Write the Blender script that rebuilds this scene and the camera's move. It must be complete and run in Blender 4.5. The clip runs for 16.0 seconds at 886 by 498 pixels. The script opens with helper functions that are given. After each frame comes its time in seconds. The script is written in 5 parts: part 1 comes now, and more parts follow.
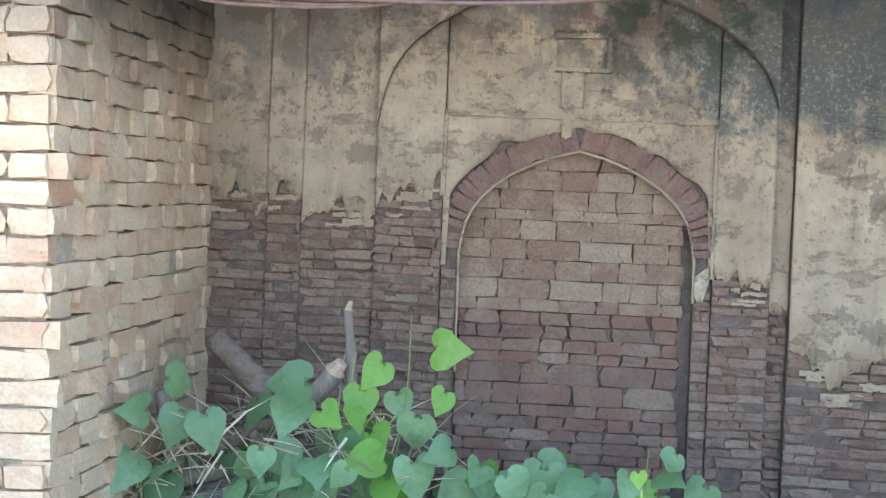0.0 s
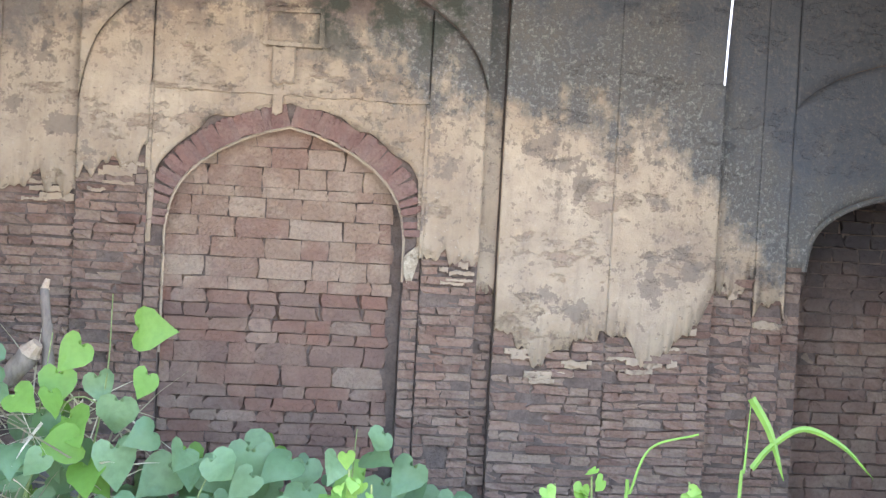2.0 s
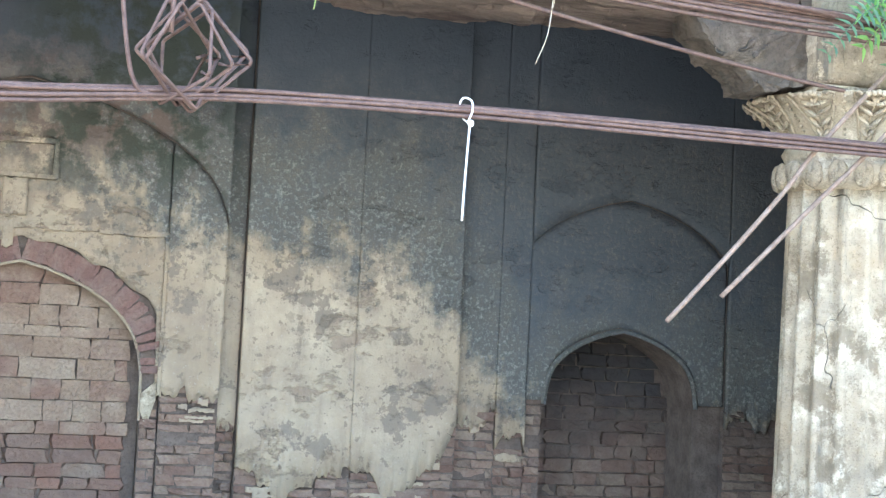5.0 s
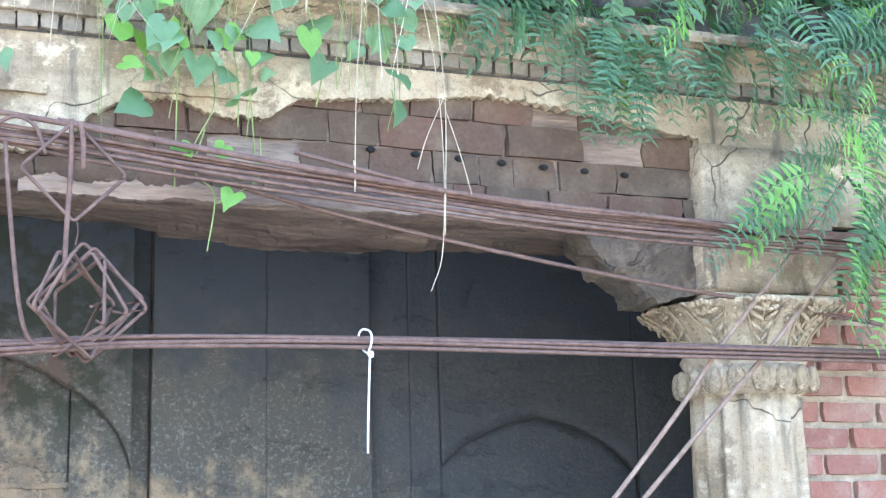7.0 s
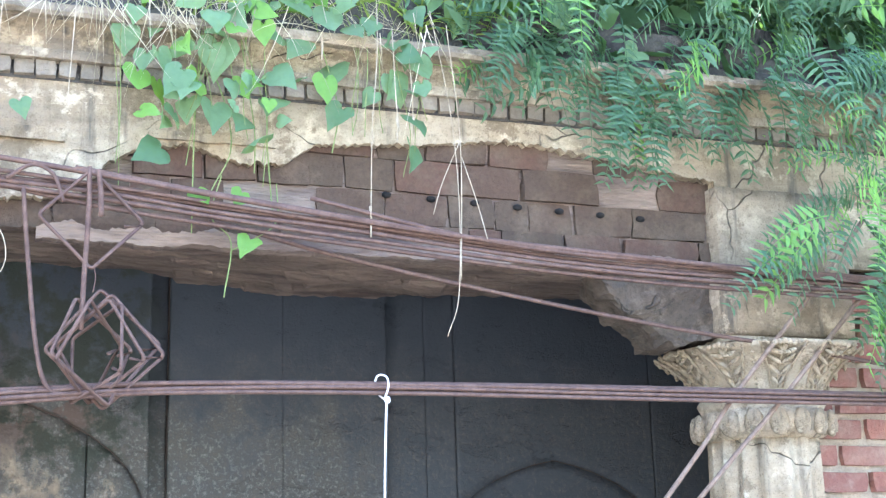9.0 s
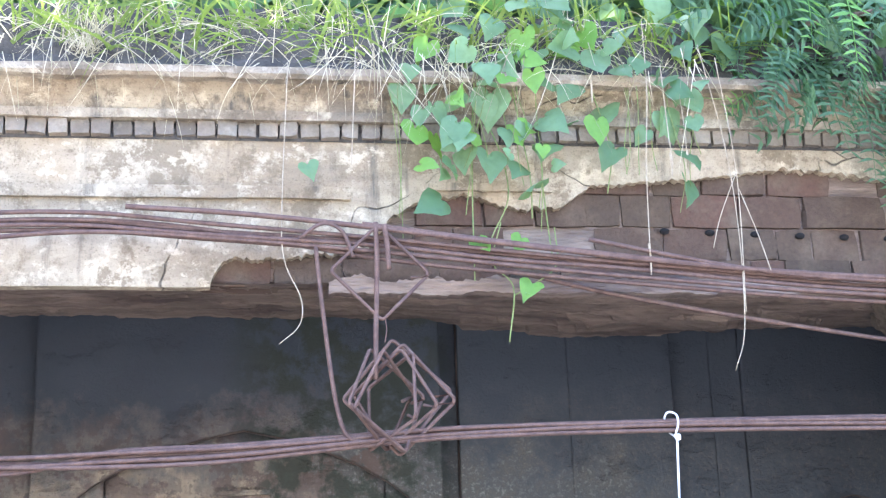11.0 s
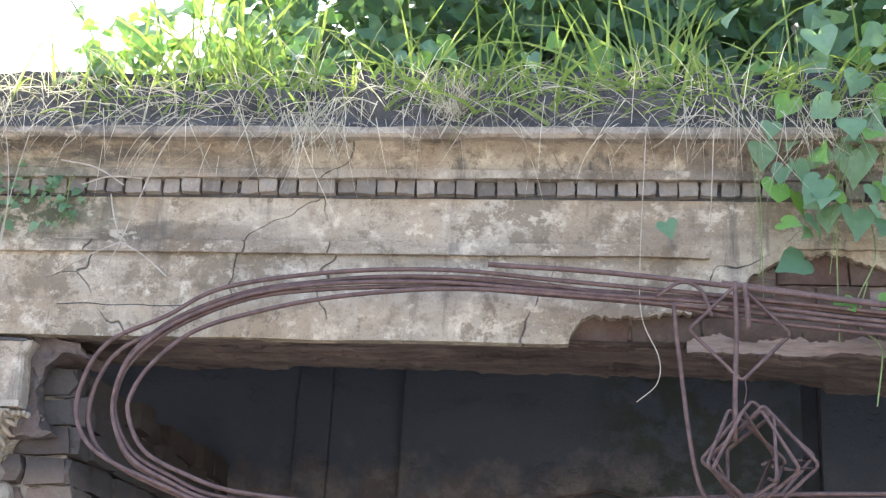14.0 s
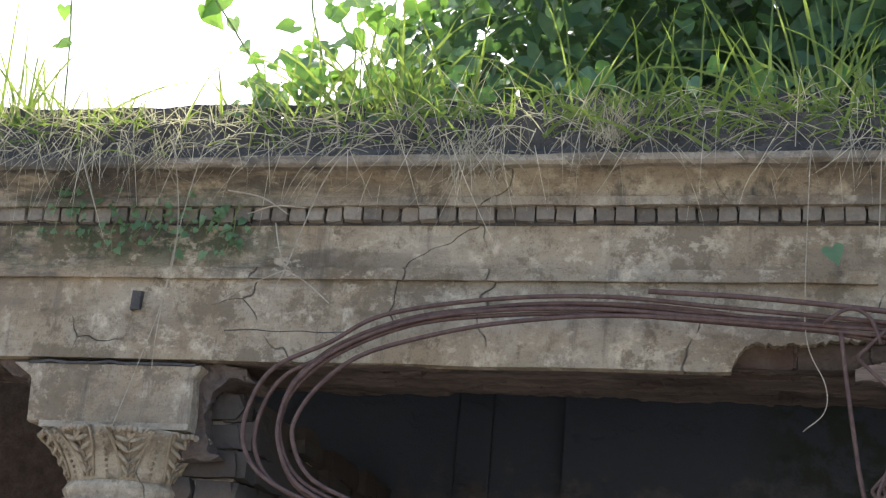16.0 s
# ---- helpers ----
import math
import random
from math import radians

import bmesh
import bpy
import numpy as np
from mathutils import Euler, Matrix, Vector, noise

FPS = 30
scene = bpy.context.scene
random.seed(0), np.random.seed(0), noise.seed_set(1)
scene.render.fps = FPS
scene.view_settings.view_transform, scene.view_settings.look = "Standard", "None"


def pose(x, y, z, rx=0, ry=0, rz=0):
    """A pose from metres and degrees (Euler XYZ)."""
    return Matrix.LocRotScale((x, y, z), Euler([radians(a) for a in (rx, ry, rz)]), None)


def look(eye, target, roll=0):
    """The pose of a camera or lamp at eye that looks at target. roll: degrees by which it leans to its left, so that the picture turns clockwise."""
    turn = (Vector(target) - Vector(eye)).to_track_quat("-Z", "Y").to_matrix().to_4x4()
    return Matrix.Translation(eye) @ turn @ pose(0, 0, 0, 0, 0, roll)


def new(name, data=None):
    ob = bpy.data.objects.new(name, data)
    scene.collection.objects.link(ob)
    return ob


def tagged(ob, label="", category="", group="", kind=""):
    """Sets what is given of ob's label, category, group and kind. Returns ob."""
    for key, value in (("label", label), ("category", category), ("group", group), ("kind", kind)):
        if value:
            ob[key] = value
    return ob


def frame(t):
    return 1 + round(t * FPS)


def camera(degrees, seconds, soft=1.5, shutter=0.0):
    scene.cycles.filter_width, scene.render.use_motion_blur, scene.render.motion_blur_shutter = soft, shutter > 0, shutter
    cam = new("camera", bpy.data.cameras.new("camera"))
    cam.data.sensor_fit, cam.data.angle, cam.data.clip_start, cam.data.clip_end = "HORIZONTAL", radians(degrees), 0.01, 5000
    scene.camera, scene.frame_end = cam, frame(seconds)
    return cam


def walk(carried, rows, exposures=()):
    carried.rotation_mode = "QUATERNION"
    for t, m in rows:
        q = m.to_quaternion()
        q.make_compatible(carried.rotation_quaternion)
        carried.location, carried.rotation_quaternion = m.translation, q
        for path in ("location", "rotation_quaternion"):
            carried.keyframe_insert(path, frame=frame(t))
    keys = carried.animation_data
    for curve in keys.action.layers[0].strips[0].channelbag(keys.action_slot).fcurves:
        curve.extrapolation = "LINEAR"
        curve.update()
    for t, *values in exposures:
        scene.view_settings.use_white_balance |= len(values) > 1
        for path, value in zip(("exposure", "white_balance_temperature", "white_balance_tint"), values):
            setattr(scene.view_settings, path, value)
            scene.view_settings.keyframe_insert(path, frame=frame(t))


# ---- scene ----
cam = camera(35.0, 16.0, soft=1.3)
# seconds, eye, target, roll
PATH = [
    (0, (-0.015, -0.076, 1.591), (-0.178, 1.914, 1.492), 1.76),
    (0.5, (-0.014, -0.053, 1.589), (-0.056, 1.943, 1.481), 2.30),
    (1, (-0.013, -0.023, 1.586), (0.093, 1.971, 1.477), 2.90),
    (1.5, (-0.010, -0.001, 1.582), (0.179, 1.987, 1.472), 3.05),
    (2, (-0.008, 0.010, 1.578), (0.239, 1.992, 1.467), 2.88),
    (2.5, (-0.008, 0.017, 1.574), (0.266, 1.995, 1.464), 2.84),
    (3, (-0.008, 0.026, 1.568), (0.317, 1.997, 1.477), 3.37),
    (3.5, (-0.006, 0.039, 1.560), (0.390, 1.998, 1.497), 3.81),
    (4, (0.003, 0.043, 1.563), (0.449, 1.992, 1.522), 4.30),
    (4.5, (0.013, 0.043, 1.569), (0.532, 1.974, 1.565), 4.34),
    (5, (0.025, 0.046, 1.582), (0.611, 1.956, 1.678), 2.74),
    (5.2, (0.029, 0.044, 1.589), (0.650, 1.938, 1.761), 1.87),
    (7.3, (0.026, 0.047, 1.623), (0.729, 1.874, 2.033), -1.49),
    (7.5, (0.019, 0.040, 1.623), (0.720, 1.865, 2.041), -1.44),
    (8, (0.020, 0.041, 1.627), (0.708, 1.867, 2.067), -1.64),
    (8.5, (0.020, 0.040, 1.630), (0.695, 1.866, 2.085), -1.69),
    (9, (0.022, 0.041, 1.635), (0.701, 1.866, 2.094), -1.62),
    (9.5, (0.017, 0.041, 1.640), (0.675, 1.872, 2.103), -1.86),
    (10, (-0.004, 0.034, 1.644), (0.473, 1.912, 2.141), -1.93),
    (10.2, (-0.009, 0.030, 1.643), (0.413, 1.917, 2.156), -1.83),
    (12.3, (0.003, -0.031, 1.597), (0.124, 1.889, 2.142), -1.92),
    (12.5, (0.002, -0.030, 1.598), (0.074, 1.889, 2.158), -1.44),
    (13, (-0.001, -0.028, 1.598), (-0.031, 1.891, 2.162), 0.26),
    (13.5, (-0.005, -0.026, 1.598), (-0.138, 1.884, 2.178), 1.80),
    (14, (-0.008, -0.023, 1.599), (-0.213, 1.869, 2.212), 2.56),
    (14.5, (-0.008, -0.026, 1.598), (-0.267, 1.857, 2.219), 3.20),
    (15, (-0.006, -0.024, 1.599), (-0.322, 1.849, 2.224), 3.78),
    (15.5, (-0.004, -0.027, 1.599), (-0.364, 1.834, 2.234), 3.87),
    (16, (-0.002, -0.030, 1.598), (-0.433, 1.817, 2.234), 4.47),
]
walk(cam, [(t, look(eye, target, roll)) for t, eye, target, roll in PATH],
     exposures=[(0.0, 3.6, 5950, 9), (0.5, 3.3, 6100, 14), (1.0, 3.5, 6300, 16), (1.6, 3.9, 6400, 18), (2.5, 4.1, 6450, 19), (4.5, 4.05, 6250, 14), (5.2, 3.95, 5650, 4), (7.3, 3.8, 5550, 10), (9.5, 3.75, 5550, 12), (10.2, 3.7, 5500, 15), (12.3, 3.5, 5500, 18), (13.5, 3.05, 5650, 17), (14.2, 2.52, 5750, 17), (15.0, 1.87, 5900, 13), (16.0, 1.6, 5950, 13)])

# ---- daylight: sun high behind the building, open sky in front ----
world = bpy.data.worlds.new("sky")
scene.world = world
world.use_nodes = True
wn, wl = world.node_tree.nodes, world.node_tree.links
SUN_EL, SUN_AZ = radians(52), radians(-32)      # azimuth from +y towards +x
sky = wn.new("ShaderNodeTexSky")
sky.sky_type, sky.sun_disc = "NISHITA", False
sky.sun_elevation, sky.sun_rotation = SUN_EL, SUN_AZ
sky.air_density, sky.dust_density, sky.ozone_density = 1.0, 4.0, 1.0
wl.new(sky.outputs[0], wn["Background"].inputs[0])
wn["Background"].inputs[1].default_value = 0.15
sun = new("sun", bpy.data.lights.new("sun", "SUN"))
sun.data.energy, sun.data.angle, sun.data.color = 3.4, radians(1.0), (1.0, 0.95, 0.86)
sdir = Vector((math.cos(SUN_EL) * math.sin(SUN_AZ), math.cos(SUN_EL) * math.cos(SUN_AZ), math.sin(SUN_EL)))
sun.matrix_basis = look(tuple(sdir * 30), (0, 0, 0))

# ---- the front of the colonnade stands square; the back wall leans a little ----
EYE_Z, BY, FY = 1.6, 6.126, 4.227


FR = Matrix()
EYE = Matrix.Translation((0, 0, EYE_Z))
BK = EYE @ Matrix(((0.99988, 0.01312, 0.00741, 0), (-0.01331, 0.99956, 0.02648, 0), (-0.00706, -0.02659, 0.99962, 0), (0, 0, 0, 1))) @ EYE.inverted()
# the rubble and the cross wall lean with the back wall
LEAN = EYE @ Euler((radians(-0.557), radians(-0.452), radians(-0.02))).to_matrix().to_4x4() @ EYE.inverted()
rng = random.Random(7)


# ---- materials ----
def base_mat(name, rough=0.9, metal=0.0, spec=0.3):
    m = bpy.data.materials.new(name)
    m.use_nodes = True
    nt = m.node_tree
    b = nt.nodes["Principled BSDF"]
    b.inputs["Roughness"].default_value = rough
    b.inputs["Metallic"].default_value = metal
    b.inputs["Specular IOR Level"].default_value = spec
    return m, nt, b


def nz(nt, vec, scale, detail=4.0, rough=0.55, stretch=None):
    n = nt.nodes.new("ShaderNodeTexNoise")
    n.inputs["Scale"].default_value, n.inputs["Detail"].default_value, n.inputs["Roughness"].default_value = scale, detail, rough
    if stretch:
        mp = nt.nodes.new("ShaderNodeMapping")
        mp.inputs["Scale"].default_value = stretch
        nt.links.new(vec, mp.inputs[0])
        vec = mp.outputs[0]
    nt.links.new(vec, n.inputs["Vector"])
    return n.outputs["Fac"]


def step(nt, sock, lo, hi, a=0.0, b=1.0):
    r = nt.nodes.new("ShaderNodeMapRange")
    r.inputs[1].default_value, r.inputs[2].default_value, r.inputs[3].default_value, r.inputs[4].default_value = lo, hi, a, b
    nt.links.new(sock, r.inputs[0])
    return r.outputs[0]


def calc(nt, op, a, b):
    n = nt.nodes.new("ShaderNodeMath")
    n.operation = op
    for i, v in enumerate((a, b)):
        if isinstance(v, (int, float)):
            n.inputs[i].default_value = v
        else:
            nt.links.new(v, n.inputs[i])
    return n.outputs[0]


def mix(nt, fac, a, b):
    n = nt.nodes.new("ShaderNodeMix")
    n.data_type = "RGBA"
    for i, v in ((0, fac), (6, a), (7, b)):
        if isinstance(v, (int, float)):
            n.inputs[i].default_value = v
        elif isinstance(v, tuple):
            n.inputs[i].default_value = (*v, 1)
        else:
            nt.links.new(v, n.inputs[i])
    return n.outputs[2]


def obj_co(nt):
    return nt.nodes.new("ShaderNodeTexCoord").outputs["Object"]


def world_co(nt):
    return nt.nodes.new("ShaderNodeNewGeometry").outputs["Position"]


def axis_of(nt, vec, i):
    s = nt.nodes.new("ShaderNodeSeparateXYZ")
    nt.links.new(vec, s.inputs[0])
    return s.outputs[i]


def bump(nt, b, sock, strength, dist):
    n = nt.nodes.new("ShaderNodeBump")
    n.inputs["Strength"].default_value, n.inputs["Distance"].default_value = strength, dist
    nt.links.new(sock, n.inputs["Height"])
    nt.links.new(n.outputs[0], b.inputs["Normal"])


def brick_mat(name, cols, dust, dust_amt, island=False, rough=0.95, soot_shade=None):
    """Fired brick: hue by piece, blotches, dust and lime on the faces."""
    m, nt, b = base_mat(name, rough, 0, 0.15)
    p = world_co(nt)
    g = nt.nodes.new("ShaderNodeNewGeometry").outputs["Random Per Island"] if island else nt.nodes.new("ShaderNodeObjectInfo").outputs["Random"]
    ramp = nt.nodes.new("ShaderNodeValToRGB")
    ramp.color_ramp.interpolation = "LINEAR"
    els = ramp.color_ramp.elements
    while len(els) < len(cols):
        els.new(0.5)
    for i, c in enumerate(cols):
        els[i].position, els[i].color = i / (len(cols) - 1), (*c, 1)
    nt.links.new(g, ramp.inputs[0])
    big, fine = nz(nt, p, 9, 5), nz(nt, p, 70, 6, 0.65)
    c = mix(nt, step(nt, big, 0.45, 0.72, 0, dust_amt), ramp.outputs[0], dust)
    c = mix(nt, step(nt, fine, 0.4, 0.75, 0.0, 0.4), c, tuple(v * 0.45 for v in cols[0]))
    pale = nz(nt, p, 26, 3)
    c = mix(nt, step(nt, pale, 0.60, 0.76, 0, 0.3), c, dust)
    # soot plus painted shade: darker towards the top and into the right-hand bay
    if soot_shade:
        z = axis_of(nt, p, 2)
        lvl = calc(nt, "ADD", z, calc(nt, "MULTIPLY", nz(nt, p, 2.2, 4), soot_shade[2]))
        lvl = calc(nt, "ADD", lvl, step(nt, axis_of(nt, p, 0), 1.75, 2.6, 0.0, 1.25))
        c = mix(nt, step(nt, lvl, soot_shade[0], soot_shade[1], 0, 0.9), c, (0.035, 0.034, 0.033))
    nt.links.new(c, b.inputs["Base Color"])
    bump(nt, b, calc(nt, "ADD", fine, big), 0.7, 0.012)
    return m


def wall_plaster_mat(name):
    """Old lime plaster with dark algae, soot and painted interior shade from above, green moss and bare patches."""
    m, nt, b = base_mat(name, 0.95, 0, 0.1)
    p = world_co(nt)
    big, mid, fine = nz(nt, p, 1.6, 5, 0.6), nz(nt, p, 7, 6, 0.65), nz(nt, p, 55, 5, 0.7)
    streak = nz(nt, p, 6, 5, 0.6, (3.0, 3.0, 0.35))
    c = mix(nt, step(nt, big, 0.35, 0.65), (0.30, 0.225, 0.145), (0.44, 0.35, 0.235))
    c = mix(nt, step(nt, mid, 0.42, 0.7, 0, 0.7), c, (0.25, 0.19, 0.135))
    c = mix(nt, step(nt, streak, 0.52, 0.72, 0, 0.5), c, (0.23, 0.18, 0.13))
    c = mix(nt, step(nt, fine, 0.6, 0.75, 0, 0.5), c, (0.5, 0.45, 0.36))
    bare = nz(nt, p, 5.2, 8, 0.72, (0.8, 1, 1.5))
    c = mix(nt, step(nt, bare, 0.57, 0.64, 0, 0.6), c, (0.20, 0.14, 0.10))
    patch = nz(nt, p, 3.4, 9, 0.7)
    c = mix(nt, step(nt, patch, 0.56, 0.58, 0, 0.75), c, (0.19, 0.15, 0.112))
    pit = nz(nt, p, 30, 4, 0.6)
    c = mix(nt, step(nt, pit, 0.61, 0.66, 0, 0.5), c, (0.13, 0.10, 0.078))
    z, x = axis_of(nt, p, 2), axis_of(nt, p, 0)
    # algae: lower on the pier between the arches, higher over the first arch
    lift = calc(nt, "MULTIPLY", step(nt, calc(nt, "ABSOLUTE", calc(nt, "ADD", x, 0.1), 0), 0.45, 1.0, 0.20, 0.0), 1.0)
    lvl = calc(nt, "SUBTRACT", calc(nt, "ADD", z, calc(nt, "MULTIPLY", mid, 0.9)), lift)
    lvl = calc(nt, "ADD", lvl, calc(nt, "MULTIPLY", calc(nt, "SUBTRACT", streak, 0.5), 0.35))
    # shade of the bay beyond the piers, painted in by raising the dark level
    lvl = calc(nt, "ADD", lvl, step(nt, x, 1.7, 2.3, 0.0, 0.75))
    lvl = calc(nt, "SUBTRACT", lvl, step(nt, calc(nt, "ADD", x, calc(nt, "MULTIPLY", mid, 0.3)), 0.15, 0.50, 0.26, 0.0))
    algae = step(nt, lvl, 2.14, 2.40, 0, 1)
    dark = mix(nt, step(nt, fine, 0.5, 0.72), (0.10, 0.098, 0.085), (0.27, 0.255, 0.22))
    dark = mix(nt, step(nt, x, 0.6, 0.1, 0, 0.75), dark, (0.20, 0.165, 0.13))
    # slate tint: the dim bluish interior put into the colour
    dark = mix(nt, step(nt, lvl, 2.55, 3.0), dark, (0.080, 0.088, 0.094))
    mould = calc(nt, "MULTIPLY", step(nt, nz(nt, p, 22, 6, 0.7), 0.55, 0.60), step(nt, lvl, 1.75, 2.3))
    c = mix(nt, calc(nt, "MULTIPLY", mould, 0.75), c, (0.09, 0.078, 0.062))
    c = mix(nt, calc(nt, "MULTIPLY", algae, step(nt, fine, 0.25, 0.5, 0.75, 0.97)), c, dark)
    raw = calc(nt, "MULTIPLY", step(nt, nz(nt, p, 4.6, 7, 0.7), 0.50, 0.54), calc(nt, "MULTIPLY", step(nt, z, 2.08, 2.3), step(nt, x, 0.9, 0.6)))
    c = mix(nt, calc(nt, "MULTIPLY", raw, 0.8), c, (0.135, 0.095, 0.075))
    # wall top darkened: soot together with the painted gloom under the roof
    soot_shade = step(nt, calc(nt, "ADD", z, calc(nt, "MULTIPLY", calc(nt, "SUBTRACT", mid, 0.5), 0.7)), 2.32, 2.66, 0, 0.94)
    c = mix(nt, soot_shade, c, (0.060, 0.069, 0.079))
    moss = calc(nt, "MULTIPLY", step(nt, mid, 0.44, 0.54), step(nt, z, 1.98, 2.2))
    moss = calc(nt, "MULTIPLY", moss, step(nt, calc(nt, "ABSOLUTE", calc(nt, "SUBTRACT", x, 0.5), 0), 0.55, 0.3))
    c = mix(nt, calc(nt, "MULTIPLY", moss, 0.8), c, (0.045, 0.052, 0.036))
    nt.links.new(c, b.inputs["Base Color"])
    bump(nt, b, calc(nt, "SUBTRACT", calc(nt, "ADD", mid, calc(nt, "MULTIPLY", fine, 0.6)), calc(nt, "MULTIPLY", step(nt, bare, 0.57, 0.62), 0.5)), 0.7, 0.014)
    return m


def stucco_mat(name, light, tan, grey, black_amt=0.8):
    """Weathered stucco: pale lime, ochre and grey washes, black run-off streaks, hairline cracks."""
    m, nt, b = base_mat(name, 0.92, 0, 0.12)
    p = obj_co(nt)
    big, mid, fine = nz(nt, p, 2.3, 5, 0.62), nz(nt, p, 9, 6, 0.66), nz(nt, p, 80, 5, 0.7)
    run = nz(nt, p, 5, 6, 0.65, (2.6, 2.6, 0.3))
    flow = nz(nt, p, 2.2, 6, 0.7, (0.5, 1.0, 2.2))
    c = mix(nt, step(nt, big, 0.38, 0.62), tan, light)
    c = mix(nt, step(nt, flow, 0.47, 0.66, 0, 0.75), c, grey)
    c = mix(nt, step(nt, mid, 0.55, 0.66, 0, 0.8), c, tuple(min(0.75, v * 1.35) for v in light))
    c = mix(nt, step(nt, run, 0.56, 0.72, 0, black_amt), c, (0.07, 0.066, 0.056))
    xx, zz = axis_of(nt, p, 0), axis_of(nt, p, 2)
    left = step(nt, calc(nt, "ADD", xx, calc(nt, "MULTIPLY", flow, 1.4)), -0.2, -0.9)
    band = calc(nt, "MULTIPLY", step(nt, zz, 2.90, 3.0), left)
    c = mix(nt, calc(nt, "MULTIPLY", band, step(nt, flow, 0.48, 0.56, 0, 0.75)), c, (0.06, 0.057, 0.05))
    grn = calc(nt, "MULTIPLY", calc(nt, "MULTIPLY", step(nt, xx, -1.45, -1.75), step(nt, calc(nt, "ABSOLUTE", calc(nt, "SUBTRACT", zz, 3.12), 0), 0.16, 0.06)), step(nt, mid, 0.44, 0.52))
    c = mix(nt, calc(nt, "MULTIPLY", grn, 0.85), c, (0.05, 0.07, 0.035))
    blot = nz(nt, p, 4.3, 8, 0.75)
    c = mix(nt, step(nt, blot, 0.53, 0.58, 0, 0.75), c, tuple(v * 0.5 for v in tan))
    chip = nz(nt, p, 9, 8, 0.75, (0.85, 1.0, 1.2))
    c = mix(nt, calc(nt, "MULTIPLY", step(nt, chip, 0.55, 0.60, 0, 0.6), step(nt, nz(nt, p, 1.5, 3, 0.6), 0.48, 0.58)), c, tuple(min(0.8, v * 1.4) for v in light))
    soil = nz(nt, p, 17, 7, 0.75)
    c = mix(nt, step(nt, soil, 0.50, 0.68, 0, 0.6), c, tuple(v * 0.42 for v in tan))
    speck = nz(nt, p, 150, 3, 0.6)
    c = mix(nt, step(nt, speck, 0.56, 0.7, 0, 0.5), c, tuple(v * 0.35 for v in tan))
    c = mix(nt, step(nt, fine, 0.6, 0.75, 0, 0.45), c, (0.12, 0.11, 0.09))
    cr = nt.nodes.new("ShaderNodeTexVoronoi")
    cr.feature = "DISTANCE_TO_EDGE"
    cr.inputs["Scale"].default_value = 1.7
    warp = nt.nodes.new("ShaderNodeMix")
    warp.data_type = "VECTOR"
    warp.inputs[0].default_value = 0.12
    nn = nt.nodes.new("ShaderNodeTexNoise")
    nn.inputs["Scale"].default_value = 6
    nt.links.new(p, nn.inputs["Vector"])
    nt.links.new(p, warp.inputs[4])
    nt.links.new(nn.outputs["Color"], warp.inputs[5])
    nt.links.new(warp.outputs[1], cr.inputs["Vector"])
    crack = calc(nt, "MULTIPLY", step(nt, cr.outputs["Distance"], 0.0, 0.0035, 1, 0), step(nt, big, 0.5, 0.56))
    c = mix(nt, calc(nt, "MULTIPLY", crack, 0.8), c, (0.05, 0.045, 0.04))
    nt.links.new(c, b.inputs["Base Color"])
    h = calc(nt, "SUBTRACT", calc(nt, "ADD", mid, calc(nt, "MULTIPLY", fine, 0.4)), calc(nt, "MULTIPLY", crack, 0.8))
    bump(nt, b, calc(nt, "ADD", calc(nt, "ADD", h, calc(nt, "MULTIPLY", soil, 0.7)), calc(nt, "MULTIPLY", blot, 0.8)), 0.85, 0.016)
    return m


def plain_mat(name, a, bcol, scale=20, rough=0.85, metal=0.0, bmp=0.4, dist=0.005, stretch=None, spec=0.3):
    m, nt, b = base_mat(name, rough, metal, spec)
    p = obj_co(nt)
    n1, n2 = nz(nt, p, scale, 5, 0.6, stretch), nz(nt, p, scale * 6, 4, 0.6, stretch)
    c = mix(nt, step(nt, n1, 0.35, 0.65), a, bcol)
    c = mix(nt, step(nt, n2, 0.5, 0.75, 0, 0.5), c, tuple(v * 0.5 for v in a))
    nt.links.new(c, b.inputs["Base Color"])
    bump(nt, b, calc(nt, "ADD", n1, n2), bmp, dist)
    return m


def leaf_mat(name, a, bcol, trans=0.35, island=False, rough=0.5):
    m, nt, b = base_mat(name, rough, 0, 0.4)
    g = nt.nodes.new("ShaderNodeNewGeometry").outputs["Random Per Island"] if island else nt.nodes.new("ShaderNodeObjectInfo").outputs["Random"]
    n1 = nz(nt, world_co(nt), 40, 4)
    c = mix(nt, g, a, bcol)
    c = mix(nt, step(nt, n1, 0.4, 0.7, 0, 0.35), c, tuple(v * 0.6 for v in a))
    nt.links.new(c, b.inputs["Base Color"])
    t = nt.nodes.new("ShaderNodeBsdfTranslucent")
    c2 = mix(nt, 0.5, c, (min(1, bcol[0] * 1.9), min(1, bcol[1] * 1.7), bcol[2] * 0.8))
    nt.links.new(c2, t.inputs[0])
    ms = nt.nodes.new("ShaderNodeMixShader")
    ms.inputs[0].default_value = trans
    nt.links.new(b.outputs[0], ms.inputs[1])
    nt.links.new(t.outputs[0], ms.inputs[2])
    nt.links.new(ms.outputs[0], nt.nodes["Material Output"].inputs[0])
    bump(nt, b, n1, 0.2, 0.004)
    return m


